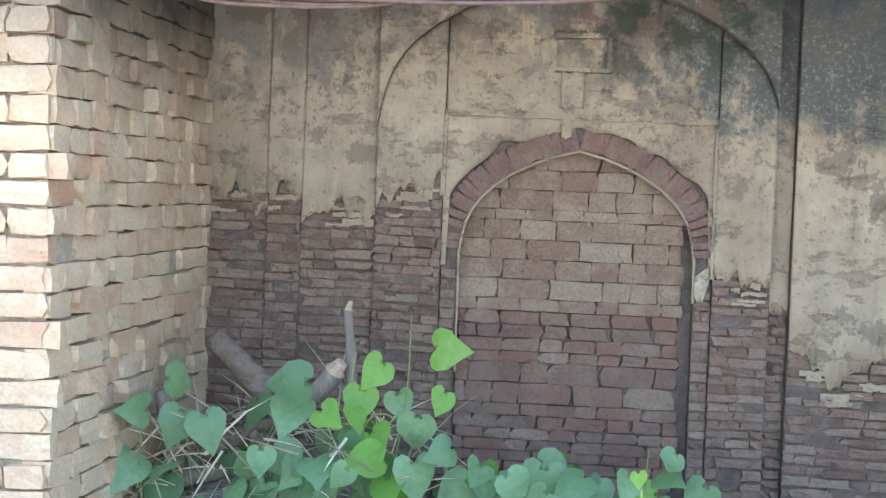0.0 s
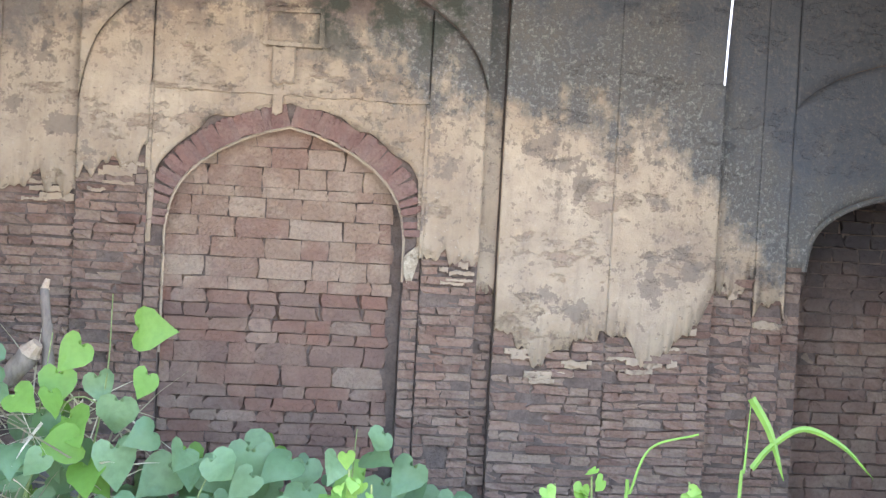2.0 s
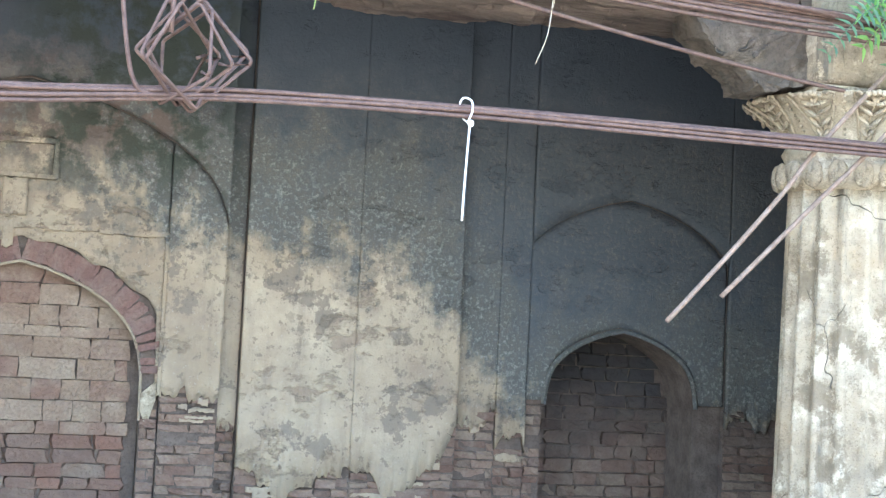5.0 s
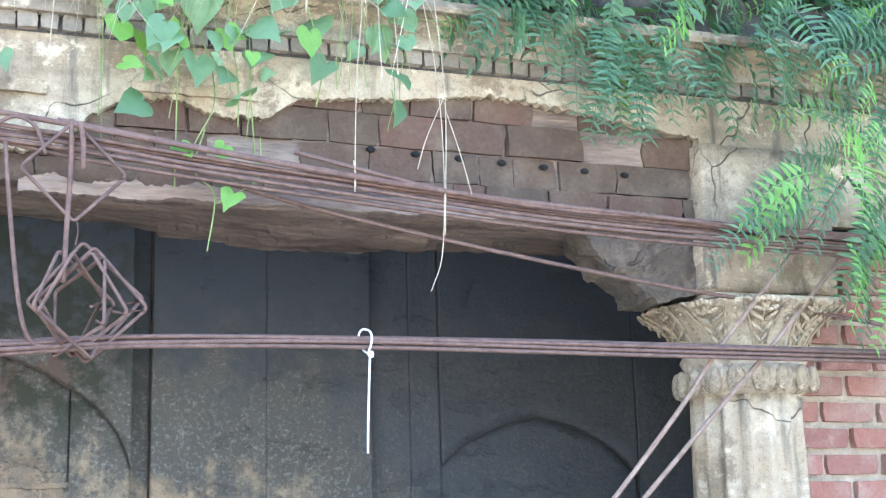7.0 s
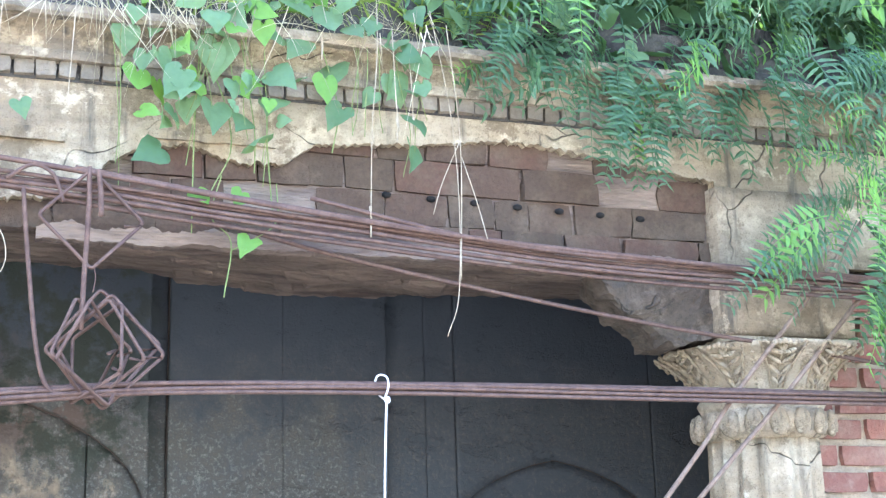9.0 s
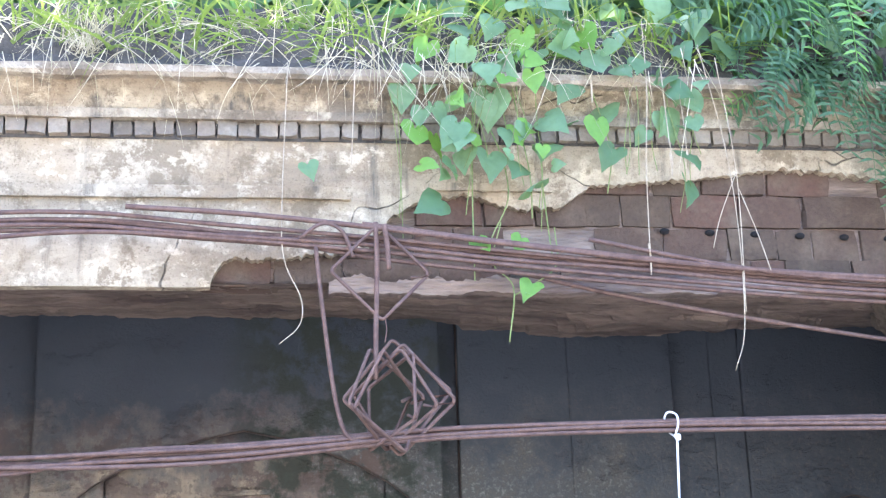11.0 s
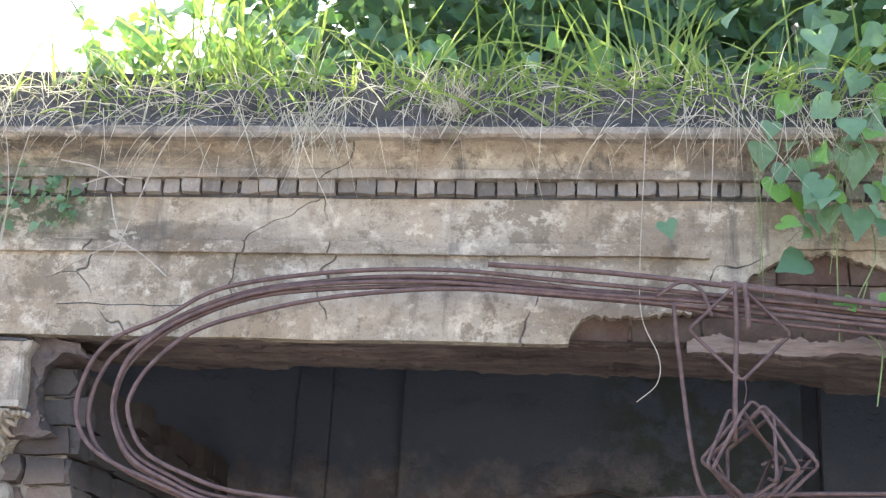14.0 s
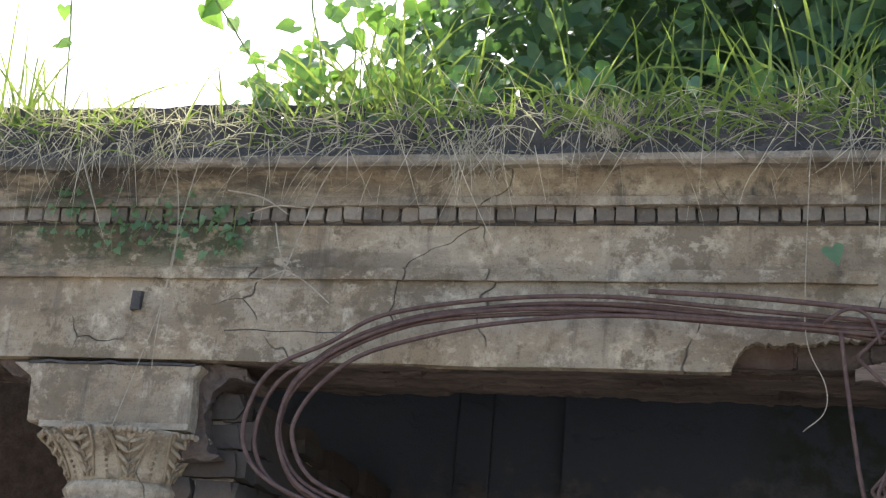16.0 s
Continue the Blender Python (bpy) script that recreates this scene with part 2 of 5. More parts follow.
THIN = [(0.15, 0.09, 0.065), (0.205, 0.13, 0.09), (0.25, 0.165, 0.115), (0.165, 0.11, 0.08), (0.25, 0.18, 0.125)]
M_THIN = brick_mat("thin_brick", THIN, (0.31, 0.24, 0.175), 0.5, soot_shade=(2.3, 2.8, 0.5))
M_THIN_J = brick_mat("thin_brick_joined", THIN, (0.31, 0.24, 0.175), 0.5, island=True, soot_shade=(2.3, 2.8, 0.5))
M_INFILL = brick_mat("infill_brick", [(0.20, 0.125, 0.085), (0.26, 0.18, 0.12), (0.215, 0.13, 0.09), (0.30, 0.22, 0.15), (0.20, 0.12, 0.085)], (0.36, 0.28, 0.195), 0.6)
M_REDFILL = brick_mat("red_infill_brick", [(0.17, 0.10, 0.072), (0.215, 0.115, 0.078), (0.185, 0.122, 0.088), (0.16, 0.10, 0.075)], (0.26, 0.18, 0.125), 0.6)
M_VOUSS = brick_mat("voussoir_brick", [(0.175, 0.10, 0.078), (0.215, 0.125, 0.095), (0.19, 0.12, 0.095)], (0.28, 0.205, 0.15), 0.5)
M_PIER = brick_mat("pier_brick", [(0.49, 0.345, 0.205), (0.54, 0.405, 0.255), (0.45, 0.27, 0.165), (0.57, 0.44, 0.285), (0.50, 0.365, 0.225)], (0.57, 0.45, 0.30), 0.8, soot_shade=(2.0, 2.5, 0.45))
M_RED = brick_mat("red_brick", [(0.24, 0.105, 0.075), (0.28, 0.135, 0.095), (0.21, 0.10, 0.075)], (0.35, 0.27, 0.20), 0.6)
M_LINTEL = brick_mat("lintel_brick", [(0.085, 0.062, 0.044), (0.12, 0.07, 0.049), (0.10, 0.072, 0.05), (0.09, 0.065, 0.046)], (0.155, 0.118, 0.08), 0.95)
M_MORTAR = plain_mat("lime_mortar", (0.095, 0.07, 0.054), (0.16, 0.12, 0.09), 14, 0.97, 0, 0.7, 0.01)
M_PMORTAR = plain_mat("pale_mortar", (0.31, 0.25, 0.175), (0.42, 0.345, 0.245), 18, 0.97, 0, 0.8, 0.012)
M_PLASTER = wall_plaster_mat("algae_plaster")
M_STUCCO = stucco_mat("weathered_stucco", (0.46, 0.385, 0.265), (0.355, 0.27, 0.165), (0.215, 0.172, 0.117))
M_COLUMN = stucco_mat("column_stucco", (0.46, 0.385, 0.27), (0.365, 0.28, 0.175), (0.24, 0.195, 0.135), 0.75)
M_CARVED = stucco_mat("crumbling_stone", (0.135, 0.108, 0.08), (0.10, 0.08, 0.06), (0.075, 0.062, 0.05), 0.8)
M_IMPOST = stucco_mat("impost_stucco", (0.37, 0.295, 0.20), (0.285, 0.215, 0.135), (0.18, 0.145, 0.10), 0.9)
M_COVE = stucco_mat("cove_stucco", (0.42, 0.345, 0.225), (0.31, 0.235, 0.145), (0.13, 0.105, 0.078), 0.95)
M_CORNICE = stucco_mat("cornice_stucco", (0.38, 0.32, 0.225), (0.30, 0.235, 0.155), (0.15, 0.128, 0.098), 0.95)
M_DENTIL = brick_mat("dentil_stucco", [(0.20, 0.17, 0.125), (0.30, 0.25, 0.185), (0.15, 0.128, 0.10), (0.25, 0.205, 0.15)], (0.38, 0.33, 0.245), 0.6)
M_DARK = plain_mat("damp_stone_and_shade", (0.055, 0.05, 0.045), (0.11, 0.1, 0.085), 10, 0.95, 0, 0.8, 0.015)
M_SOFFIT = plain_mat("sooty_soffit", (0.12, 0.088, 0.07), (0.31, 0.235, 0.175), 6, 0.95, 0, 0.9, 0.02, (0.3, 2, 2))
M_HOLE = plain_mat("hole_shade", (0.012, 0.011, 0.010), (0.02, 0.018, 0.016), 20, 1.0)
M_CEIL = plain_mat("dark_ceiling", (0.075, 0.082, 0.088), (0.12, 0.122, 0.122), 6, 0.95)
M_ROD = plain_mat("pale_rust", (0.17, 0.115, 0.08), (0.27, 0.195, 0.14), 25, 0.8, 0.1, 0.5, 0.002)
M_REBAR = plain_mat("rusty_steel", (0.095, 0.057, 0.045), (0.16, 0.10, 0.075), 30, 0.7, 0.25, 0.5, 0.002, None, 0.3)
M_STRING = plain_mat("white_cord", (0.72, 0.71, 0.68), (0.8, 0.8, 0.78), 60, 0.8)
M_WOOD = plain_mat("dead_wood", (0.15, 0.12, 0.09), (0.25, 0.205, 0.15), 12, 0.9, 0, 0.7, 0.008, (1, 1, 0.25))
M_CUT = plain_mat("cut_wood", (0.33, 0.24, 0.155), (0.42, 0.32, 0.21), 30, 0.85)
M_SOIL = plain_mat("soil", (0.215, 0.20, 0.175), (0.31, 0.29, 0.255), 3, 0.97, 0, 0.9, 0.05)
M_HEART = leaf_mat("heart_leaf", (0.085, 0.165, 0.075), (0.20, 0.315, 0.15), 0.35)
M_HEARTY = leaf_mat("young_heart_leaf", (0.14, 0.29, 0.05), (0.2, 0.36, 0.07), 0.4)
M_NEEM = leaf_mat("pinnate_leaf", (0.055, 0.125, 0.065), (0.13, 0.225, 0.115), 0.35, True)
M_NEEMY = leaf_mat("young_pinnate_leaf", (0.14, 0.29, 0.075), (0.22, 0.40, 0.11), 0.4, True)
M_CREEP = leaf_mat("creeper_leaf", (0.04, 0.09, 0.04), (0.11, 0.20, 0.075), 0.35, True)
M_GRASS = leaf_mat("grass_blade", (0.07, 0.14, 0.03), (0.23, 0.31, 0.07), 0.45, True)
M_DRY = leaf_mat("dry_grass", (0.17, 0.135, 0.095), (0.70, 0.62, 0.46), 0.3, True, 0.8)
M_ROOT = plain_mat("pale_root", (0.32, 0.26, 0.175), (0.46, 0.39, 0.28), 30, 0.85)
M_STEM = plain_mat("green_stem", (0.14, 0.2, 0.06), (0.25, 0.28, 0.1), 40, 0.7)
M_BARK = plain_mat("bark", (0.12, 0.09, 0.06), (0.2, 0.15, 0.11), 20, 0.95, 0, 0.8, 0.01)


# ---- mesh helpers ----
def mesh_of(bm, name, smooth=False):
    me = bpy.data.meshes.new(name)
    bm.to_mesh(me)
    bm.free()
    if smooth:
        for p in me.polygons:
            p.use_smooth = True
    return me


def part(name, bm, material, parent, label="", smooth=False):
    me = bm if isinstance(bm, bpy.types.Mesh) else mesh_of(bm, name, smooth)
    if not me.materials:
        me.materials.append(material)
    ob = new(name, me)
    ob.parent = parent
    if label:
        ob["label"] = label
    return ob


def thing(name, label, category, m=None, group="", kind=""):
    ob = new(name)
    ob.empty_display_size = 0.1
    ob.matrix_basis = m if m is not None else Matrix()
    return tagged(ob, label, category, group, kind)


def single(name, bm, material, label, category, m=None, kind="", group="", smooth=False):
    me = bm if isinstance(bm, bpy.types.Mesh) else mesh_of(bm, name, smooth)
    if not me.materials:
        me.materials.append(material)
    ob = new(name, me)
    ob.matrix_basis = m if m is not None else Matrix()
    return tagged(ob, label, category, group, kind)


def add_box(bm, a, b, jit=0.0):
    vs = [bm.verts.new([(a[i], b[i])[k >> i & 1] + rng.uniform(-jit, jit) for i in range(3)]) for k in range(8)]
    for q in ((0, 2, 3, 1), (4, 5, 7, 6), (0, 1, 5, 4), (2, 6, 7, 3), (0, 4, 6, 2), (1, 3, 7, 5)):
        bm.faces.new([vs[i] for i in q])
    return vs


def sheet(bm, x0, x1, lo, hi, y, depth, nx=None, nz_=1, wob=0.0):
    """A slab facing -y between two height functions of x, its front face at y, with all its sides."""
    nx = nx or max(2, int((x1 - x0) / 0.01))
    rows = []
    for i in range(nx + 1):
        x = x0 + (x1 - x0) * i / nx
        a, b = lo(x), hi(x)
        b = max(b, a + 0.002)
        col = []
        for k in range(nz_ + 1):
            z = a + (b - a) * k / nz_
            dy = wob * (noise.noise(Vector((x * 3.1, z * 3.1, y))) + 0.4 * noise.noise(Vector((x * 11, z * 11, y))))
            col.append((bm.verts.new((x, y + dy, z)), bm.verts.new((x, y + depth, z))))
        rows.append(col)
    for i in range(nx):
        for k in range(nz_):
            p, q, r, s = rows[i][k], rows[i + 1][k], rows[i + 1][k + 1], rows[i][k + 1]
            bm.faces.new((p[0], q[0], r[0], s[0]))
            bm.faces.new((p[1], s[1], r[1], q[1]))
        for k, flip in ((0, 0), (nz_, 1)):
            p, q = rows[i][k], rows[i + 1][k]
            f = (p[0], p[1], q[1], q[0])
            bm.faces.new(f if not flip else f[::-1])
    for i, flip in ((0, 0), (nx, 1)):
        for k in range(nz_):
            p, q = rows[i][k], rows[i][k + 1]
            f = (p[0], q[0], q[1], p[1])
            bm.faces.new(f if not flip else f[::-1])


def tube(bm, pts, r, n=6, r2=None):
    """A tube through points, tapering from r to r2."""
    pts = [Vector(p) for p in pts]
    rings, r2 = [], r if r2 is None else r2
    side = None
    for i, p in enumerate(pts):
        d = (pts[min(i + 1, len(pts) - 1)] - pts[max(i - 1, 0)]).normalized()
        if side is None:
            side = d.orthogonal().normalized()
        side = (side - d * side.dot(d)).normalized()
        up = d.cross(side)
        rad = r + (r2 - r) * i / max(1, len(pts) - 1)
        rings.append([bm.verts.new(p + (side * math.cos(6.2832 * k / n) + up * math.sin(6.2832 * k / n)) * rad) for k in range(n)])
    for a, b in zip(rings, rings[1:]):
        for k in range(n):
            bm.faces.new((a[k], a[(k + 1) % n], b[(k + 1) % n], b[k]))
    bm.faces.new(rings[0][::-1])
    bm.faces.new(rings[-1])


def spline(pts, per=8):
    """Catmull-Rom through points."""
    P = [Vector(p) for p in pts]
    P = [2 * P[0] - P[1]] + P + [2 * P[-1] - P[-2]]
    out = []
    for i in range(1, len(P) - 2):
        for k in range(per):
            t = k / per
            a, b, c, d = P[i - 1:i + 3]
            out.append(0.5 * (2 * b + (c - a) * t + (2 * a - 5 * b + 4 * c - d) * t * t + (3 * b - a - 3 * c + d) * t ** 3))
    return out + [P[-2]]


def lathe(bm, prof, n=32, flute=0.0, flutes=16, c=(0, 0)):
    """A turned body from (radius, z) pairs, fluted where flute > 0."""
    rings = []
    for r, z in prof:
        ring = []
        for k in range(n):
            a = 6.2832 * k / n
            rr = r * (1 - flute * (0.5 + 0.5 * math.cos(a * flutes)) ** 0.7) if flute else r
            ring.append(bm.verts.new((c[0] + rr * math.cos(a), c[1] + rr * math.sin(a), z)))
        rings.append(ring)
    for a, b in zip(rings, rings[1:]):
        for k in range(n):
            bm.faces.new((a[k], a[(k + 1) % n], b[(k + 1) % n], b[k]))
    bm.faces.new(rings[0][::-1])
    bm.faces.new(rings[-1])


def brick_variants(mat, count=6, bev=0.07, jit=0.035):
    """Worn bricks: corners and edges knocked back unevenly."""
    out = []
    for i in range(count):
        bm = bmesh.new()
        bmesh.ops.create_cube(bm, size=1)
        bmesh.ops.subdivide_edges(bm, edges=list(bm.edges), cuts=1, use_grid_fill=True)
        for v in bm.verts:
            ends = sum(abs(c) > 0.4 for c in v.co)
            wear = (0, 0.15, 0.45, 1.0)[ends] * bev * rng.uniform(0.4, 1.7)
            v.co *= 1 - wear
            v.co += Vector([rng.uniform(-jit, jit) * (0.55 if ends == 1 else 0.9) for _ in range(3)])
        bmesh.ops.recalc_face_normals(bm, faces=bm.faces)
        me = mesh_of(bm, "brick")
        me.materials.append(mat)
        out.append(me)
    return out


def lay_brick(variants, parent, lo, hi, rot=(0, 0, 0), name="brick"):
    ob = new(name, rng.choice(variants))
    ob.parent = parent
    ob.location = [(a + b) / 2 for a, b in zip(lo, hi)]
    ob.scale = [b - a for a, b in zip(lo, hi)]
    ob.rotation_euler = rot
    return ob


def joined_bricks(name, variants, boxes, mat, parent, label=""):
    V, F = [], []
    geo = [([v.co.copy() for v in me.vertices], [tuple(p.vertices) for p in me.polygons]) for me in variants]
    for lo, hi in boxes:
        vs, fs = rng.choice(geo)
        o = len(V)
        c, s = [(a + b) / 2 for a, b in zip(lo, hi)], [b - a for a, b in zip(lo, hi)]
        V += [(c[0] + v.x * s[0], c[1] + v.y * s[1], c[2] + v.z * s[2]) for v in vs]
        F += [tuple(o + i for i in f) for f in fs]
    me = bpy.data.meshes.new(name)
    me.from_pydata(V, [], F)
    me.materials.append(mat)
    ob = new(name, me)
    ob.parent = parent
    ob["kind"] = "stuff"
    if label:
        ob["label"] = label
    return ob


def ragged(z, amp, seed, freq=5.0):
    return lambda x: z + amp * (noise.noise(Vector((x * freq, seed, 0))) + 0.5 * noise.noise(Vector((x * freq * 3.7, seed, 4))) + 0.25 * noise.noise(Vector((x * freq * 11, seed, 9))))


def lin(pts):
    """Straight runs through (x, z) pairs."""
    def f(x):
        if x <= pts[0][0]:
            return pts[0][1]
        for (a, za), (b, zb) in zip(pts, pts[1:]):
            if x <= b:
                return za + (zb - za) * (x - a) / (b - a)
        return pts[-1][1]
    return f


def const(z):
    return lambda x: z


def four_centred(cx, half, spring, apex):
    """The intrados of a four-centred pointed arch as a height over x."""
    curve = lin([(0, 1), (0.2, 0.95), (0.37, 0.888), (0.55, 0.80), (0.70, 0.70), (0.80, 0.61), (0.87, 0.525), (0.92, 0.435), (0.955, 0.335), (0.98, 0.21), (0.993, 0.11), (1, 0)])
    return lambda x: spring + (apex - spring) * curve(min(1.0, abs(x - cx) / half))


# ---- ground ----
def build_ground():
    bm = bmesh.new()
    n = 90
    xs = [math.copysign(abs(i / 45 - 1) ** 2.6 * 400, i - 45) for i in range(n + 1)]
    grid = []
    for gx in xs:
        col = []
        for gy in xs:
            x, y = gx, gy + 4.0
            h = 0.05 * noise.noise(Vector((x * 0.8, y * 0.8, 3))) + 0.02 * noise.noise(Vector((x * 4, y * 4, 1)))
            col.append(bm.verts.new((x, y, h - 0.02)))
        grid.append(col)
    for i in range(n):
        for k in range(n):
            bm.faces.new((grid[i][k], grid[i + 1][k], grid[i + 1][k + 1], grid[i][k + 1]))
    single("ground", bm, M_SOIL, "bare dusty grey-brown soil round the ruin", "ground", kind="structure", smooth=True)


build_ground()

# ---- back wall of the veranda, with two walled-up arches ----
arch_1 = four_centred(-0.017, 0.52, 1.37, 1.90)
arch_2 = four_centred(2.705, 0.385, 1.38, 1.735)
big_1 = four_centred(-0.03, 0.885, 1.90, 2.66)
big_2 = four_centred(2.72, 0.56, 1.85, 2.35)


def build_back_wall():
    bm = bmesh.new()
    add_box(bm, (-4.6, BY + 0.44, -0.3), (5.4, BY + 0.70, 3.5))
    wall = single("wall_back", bm, M_MORTAR, "ruined brick back wall with peeling sooty plaster, interior shade painted in above", "wall", BK, "structure")
    thin = brick_variants(M_THIN, 12, 0.07, 0.085)
    thin_far = []

    def core(x0, x1, lo, hi, off, deep=0.16):
        b = bmesh.new()
        sheet(b, x0, x1, lo, hi, BY - off + 0.014, deep + off - 0.014 - 0.002, 2 if hi(x0) == hi((x0 + x1) / 2) and lo(x0) == lo((x0 + x1) / 2) else None)
        part("wall_core", b, M_MORTAR, wall)

    def skin(x0, x1, lo, hi, off, label="", thick=0.013, wob=0.006, nzr=14):
        b = bmesh.new()
        sheet(b, x0, x1, lo, hi, BY - off - thick, thick + 0.014, None, nzr, wob)
        part("plaster", b, M_PLASTER, wall, label, True)

    def courses(x0, x1, zb, zt, off, lo=None, near=False, pitch=0.043, hole=None):
        z = zb
        while z < zt:
            h = pitch * rng.uniform(0.86, 1.14)
            x = x0 + 0.002 - rng.uniform(0, 0.09)
            while x < x1 - 0.01:
                w = rng.uniform(0.06, 0.19)
                a, b = max(x, x0 + 0.002), min(x + w, x1 - 0.002)
                x += w
                if b - a < 0.02:
                    continue
                c = (a + b) / 2
                if lo and z > lo(c) + 0.02:
                    continue
                if hole and z + h > hole[0] and hole[1] - 0.03 < c < hole[2] + 0.03:
                    continue
                if rng.random() < 0.012:
                    continue
                f = rng.gauss(0, 0.009)
                sag = 0.016 * noise.noise(Vector((c * 1.6, z * 2.2, off * 40))) + 0.007 * noise.noise(Vector((c * 6, z * 4, 3)))
                box = ((a + 0.001, BY - off + f, z + sag + 0.003), (b - 0.001, BY - off + 0.07, z + sag + h - 0.005 + rng.gauss(0, 0.003)))
                if near and near[0] < c < near[1] and z > near[2]:
                    lay_brick(thin, wall, *box, rot=(rng.gauss(0, 0.012), rng.gauss(0, 0.02), rng.gauss(0, 0.02)))
                else:
                    thin_far.append(box)
            z += h

    top = const(3.42)
    zones = [  # x0, x1, offset towards the veranda, lower edge of the plaster, upper limit
        (-3.2, -1.4005, 0.0, ragged(1.66, 0.10, 2.3, 6), top),
        (-1.400, -1.2435, 0.012, ragged(1.66, 0.09, 8.1, 7), top),
        (-1.243, -0.9105, 0.0, ragged(1.57, 0.06, 5.2, 7), top),
        (-0.910, -0.612, 0.025, lin([(-0.91, 1.60), (-0.80, 1.68), (-0.70, 1.70), (-0.61, 1.78)]), big_1),
        (0.580, 0.828, 0.018, ragged(1.36, 0.03, 3.3, 9), big_1),
        (0.912, 1.4115, 0.035, lin([(0.905, 1.08), (0.99, 1.04), (1.05, 0.97), (1.2, 0.96), (1.33, 1.01), (1.41, 1.05)]), top),
        (1.412, 1.8915, 0.035, lin([(1.41, 1.06), (1.5, 0.99), (1.6, 0.95), (1.7, 1.0), (1.80, 1.12), (1.84, 1.22), (1.89, 1.33)]), top),
        (1.892, 2.0915, -0.02, ragged(1.36, 0.12, 6.4, 9), top),
        (2.092, 2.2345, -0.02, ragged(1.18, 0.12, 7.7, 9), top),
        (3.240, 5.2, 0.0, ragged(1.3, 0.1, 9.9, 4), top),
    ]
    for i, (x0, x1, off, lo, hi) in enumerate(zones):
        lo2 = (lambda f, s: lambda x: 0.0215 * round((f(x) + 0.06 * noise.noise(Vector((x * 8, s, 1))) + 0.065 * noise.noise(Vector((x * 19, s, 5)))) / 0.0215) + 0.03 * noise.noise(Vector((x * 41, s, 7))) + 0.013 * noise.noise(Vector((x * 90, s, 2))))(lo, i * 3.1)
        core(x0, x1, const(-0.25), hi, off)
        skin(x0, x1, lo2, hi, off, "peeling tan plaster" if 4 < i < 7 else "")
        courses(x0, x1, 0.1, 2.0, off, lo, near=(0.9, 1.9, 0.55))
        # scraps of plaster left on single courses below the edge
        b = bmesh.new()
        for k in range(int(15 * (x1 - x0)) + 2 if x1 < 2.3 else 0):
            w, h = rng.uniform(0.03, 0.15), rng.uniform(0.010, 0.030)
            a = rng.uniform(x0 + 0.004, max(x0 + 0.006, x1 - w - 0.004))
            w = min(w, x1 - 0.004 - a)
            z = lo(a + w / 2) - abs(rng.gauss(0.005, 0.045)) - h
            sheet(b, a, a + w, ragged(z, 0.010, k, 25), ragged(z + h, 0.010, k + 50, 25), BY - off - 0.012, 0.018, 14, 1, 0.003)
        if len(b.verts):
            part("plaster_scraps", b, M_PLASTER, wall)
        else:
            b.free()
    # deep joint beside the first arch
    b = bmesh.new()
    sheet(b, 0.826, 0.914, const(-0.25), const(1.5), BY + 0.045, 0.11, 8, 60, 0.012)
    part("joint", b, M_MORTAR, wall, "open joint between the piers", True)
    b = bmesh.new()
    sheet(b, 0.829, 0.911, ragged(1.22, 0.05, 4, 30), const(3.42), BY + 0.022, 0.02, 12, 60, 0.016)
    part("plaster", b, M_PLASTER, wall, "", True)
    courses(0.828, 0.912, 0.1, 1.24, -0.03)
    # first arch: spandrels, jambs, label moulding
    core(-0.610, -0.537, const(-0.25), lambda x: 1.37, 0.0)
    core(0.503, 0.578, const(-0.25), lambda x: 1.37, 0.0)
    courses(-0.610, -0.537, 0.1, 1.37, 0.0)
    courses(0.503, 0.578, 0.1, 1.34, 0.0)
    core(-0.610, 0.578, arch_1, big_1, 0.0)
    ring = lambda x: min(2.04, (arch_1(-0.017 + (x + 0.017) * 0.86) + 0.095) if abs(x + 0.017) < 0.57 else 1.37)
    ring_r = lambda x: ring(x) + 0.018 * noise.noise(Vector((x * 13, 1, 2))) + 0.05 * max(0, noise.noise(Vector((x * 4.2, 6, 2))))
    skin(-0.610, 0.578, ring_r, big_1, 0.0, "cracked tan plaster over the arch")
    for x0, x1, zz in ((-0.60, 0.28, 2.045), (0.29, 0.58, 2.04)):
        b = bmesh.new()
        sheet(b, x0, x1, ragged(zz - 0.014, 0.008, x0, 9), ragged(zz + 0.008, 0.008, x1, 9), BY - 0.034, 0.03, None, 1, 0.004)
        part("label_moulding", b, M_PLASTER, wall)
    for x0, x1, z0, z1, d in ((-0.622, -0.600, 1.68, 2.06, 0.03), (0.566, 0.586, 1.35, 2.03, 0.028), (-0.11, -0.01, 2.08, 2.235, 0.034), (-0.10, -0.055, 1.95, 2.07, 0.03)):
        b = bmesh.new()
        sheet(b, x0, x1, ragged(z0, 0.015, z0, 30), ragged(z1, 0.012, z1, 30), BY - d, d, 8, 10, 0.006)
        part("moulding", b, M_PLASTER, wall, "", True)
    # small framed niche above the keystone
    b = bmesh.new()
    for a, c in (((-0.14, 2.385), (0.10, 2.405)), ((-0.14, 2.235), (0.10, 2.255)), ((-0.155, 2.24), (-0.135, 2.40)), ((0.085, 2.24), (0.105, 2.40))):
        add_box(b, (a[0], BY - 0.045, a[1]), (c[0], BY, c[1]), 0.004)
    part("niche_frame", b, M_PLASTER, wall)
    # voussoirs
    vs = brick_variants(M_VOUSS, 6, 0.05, 0.06)
    n = 62
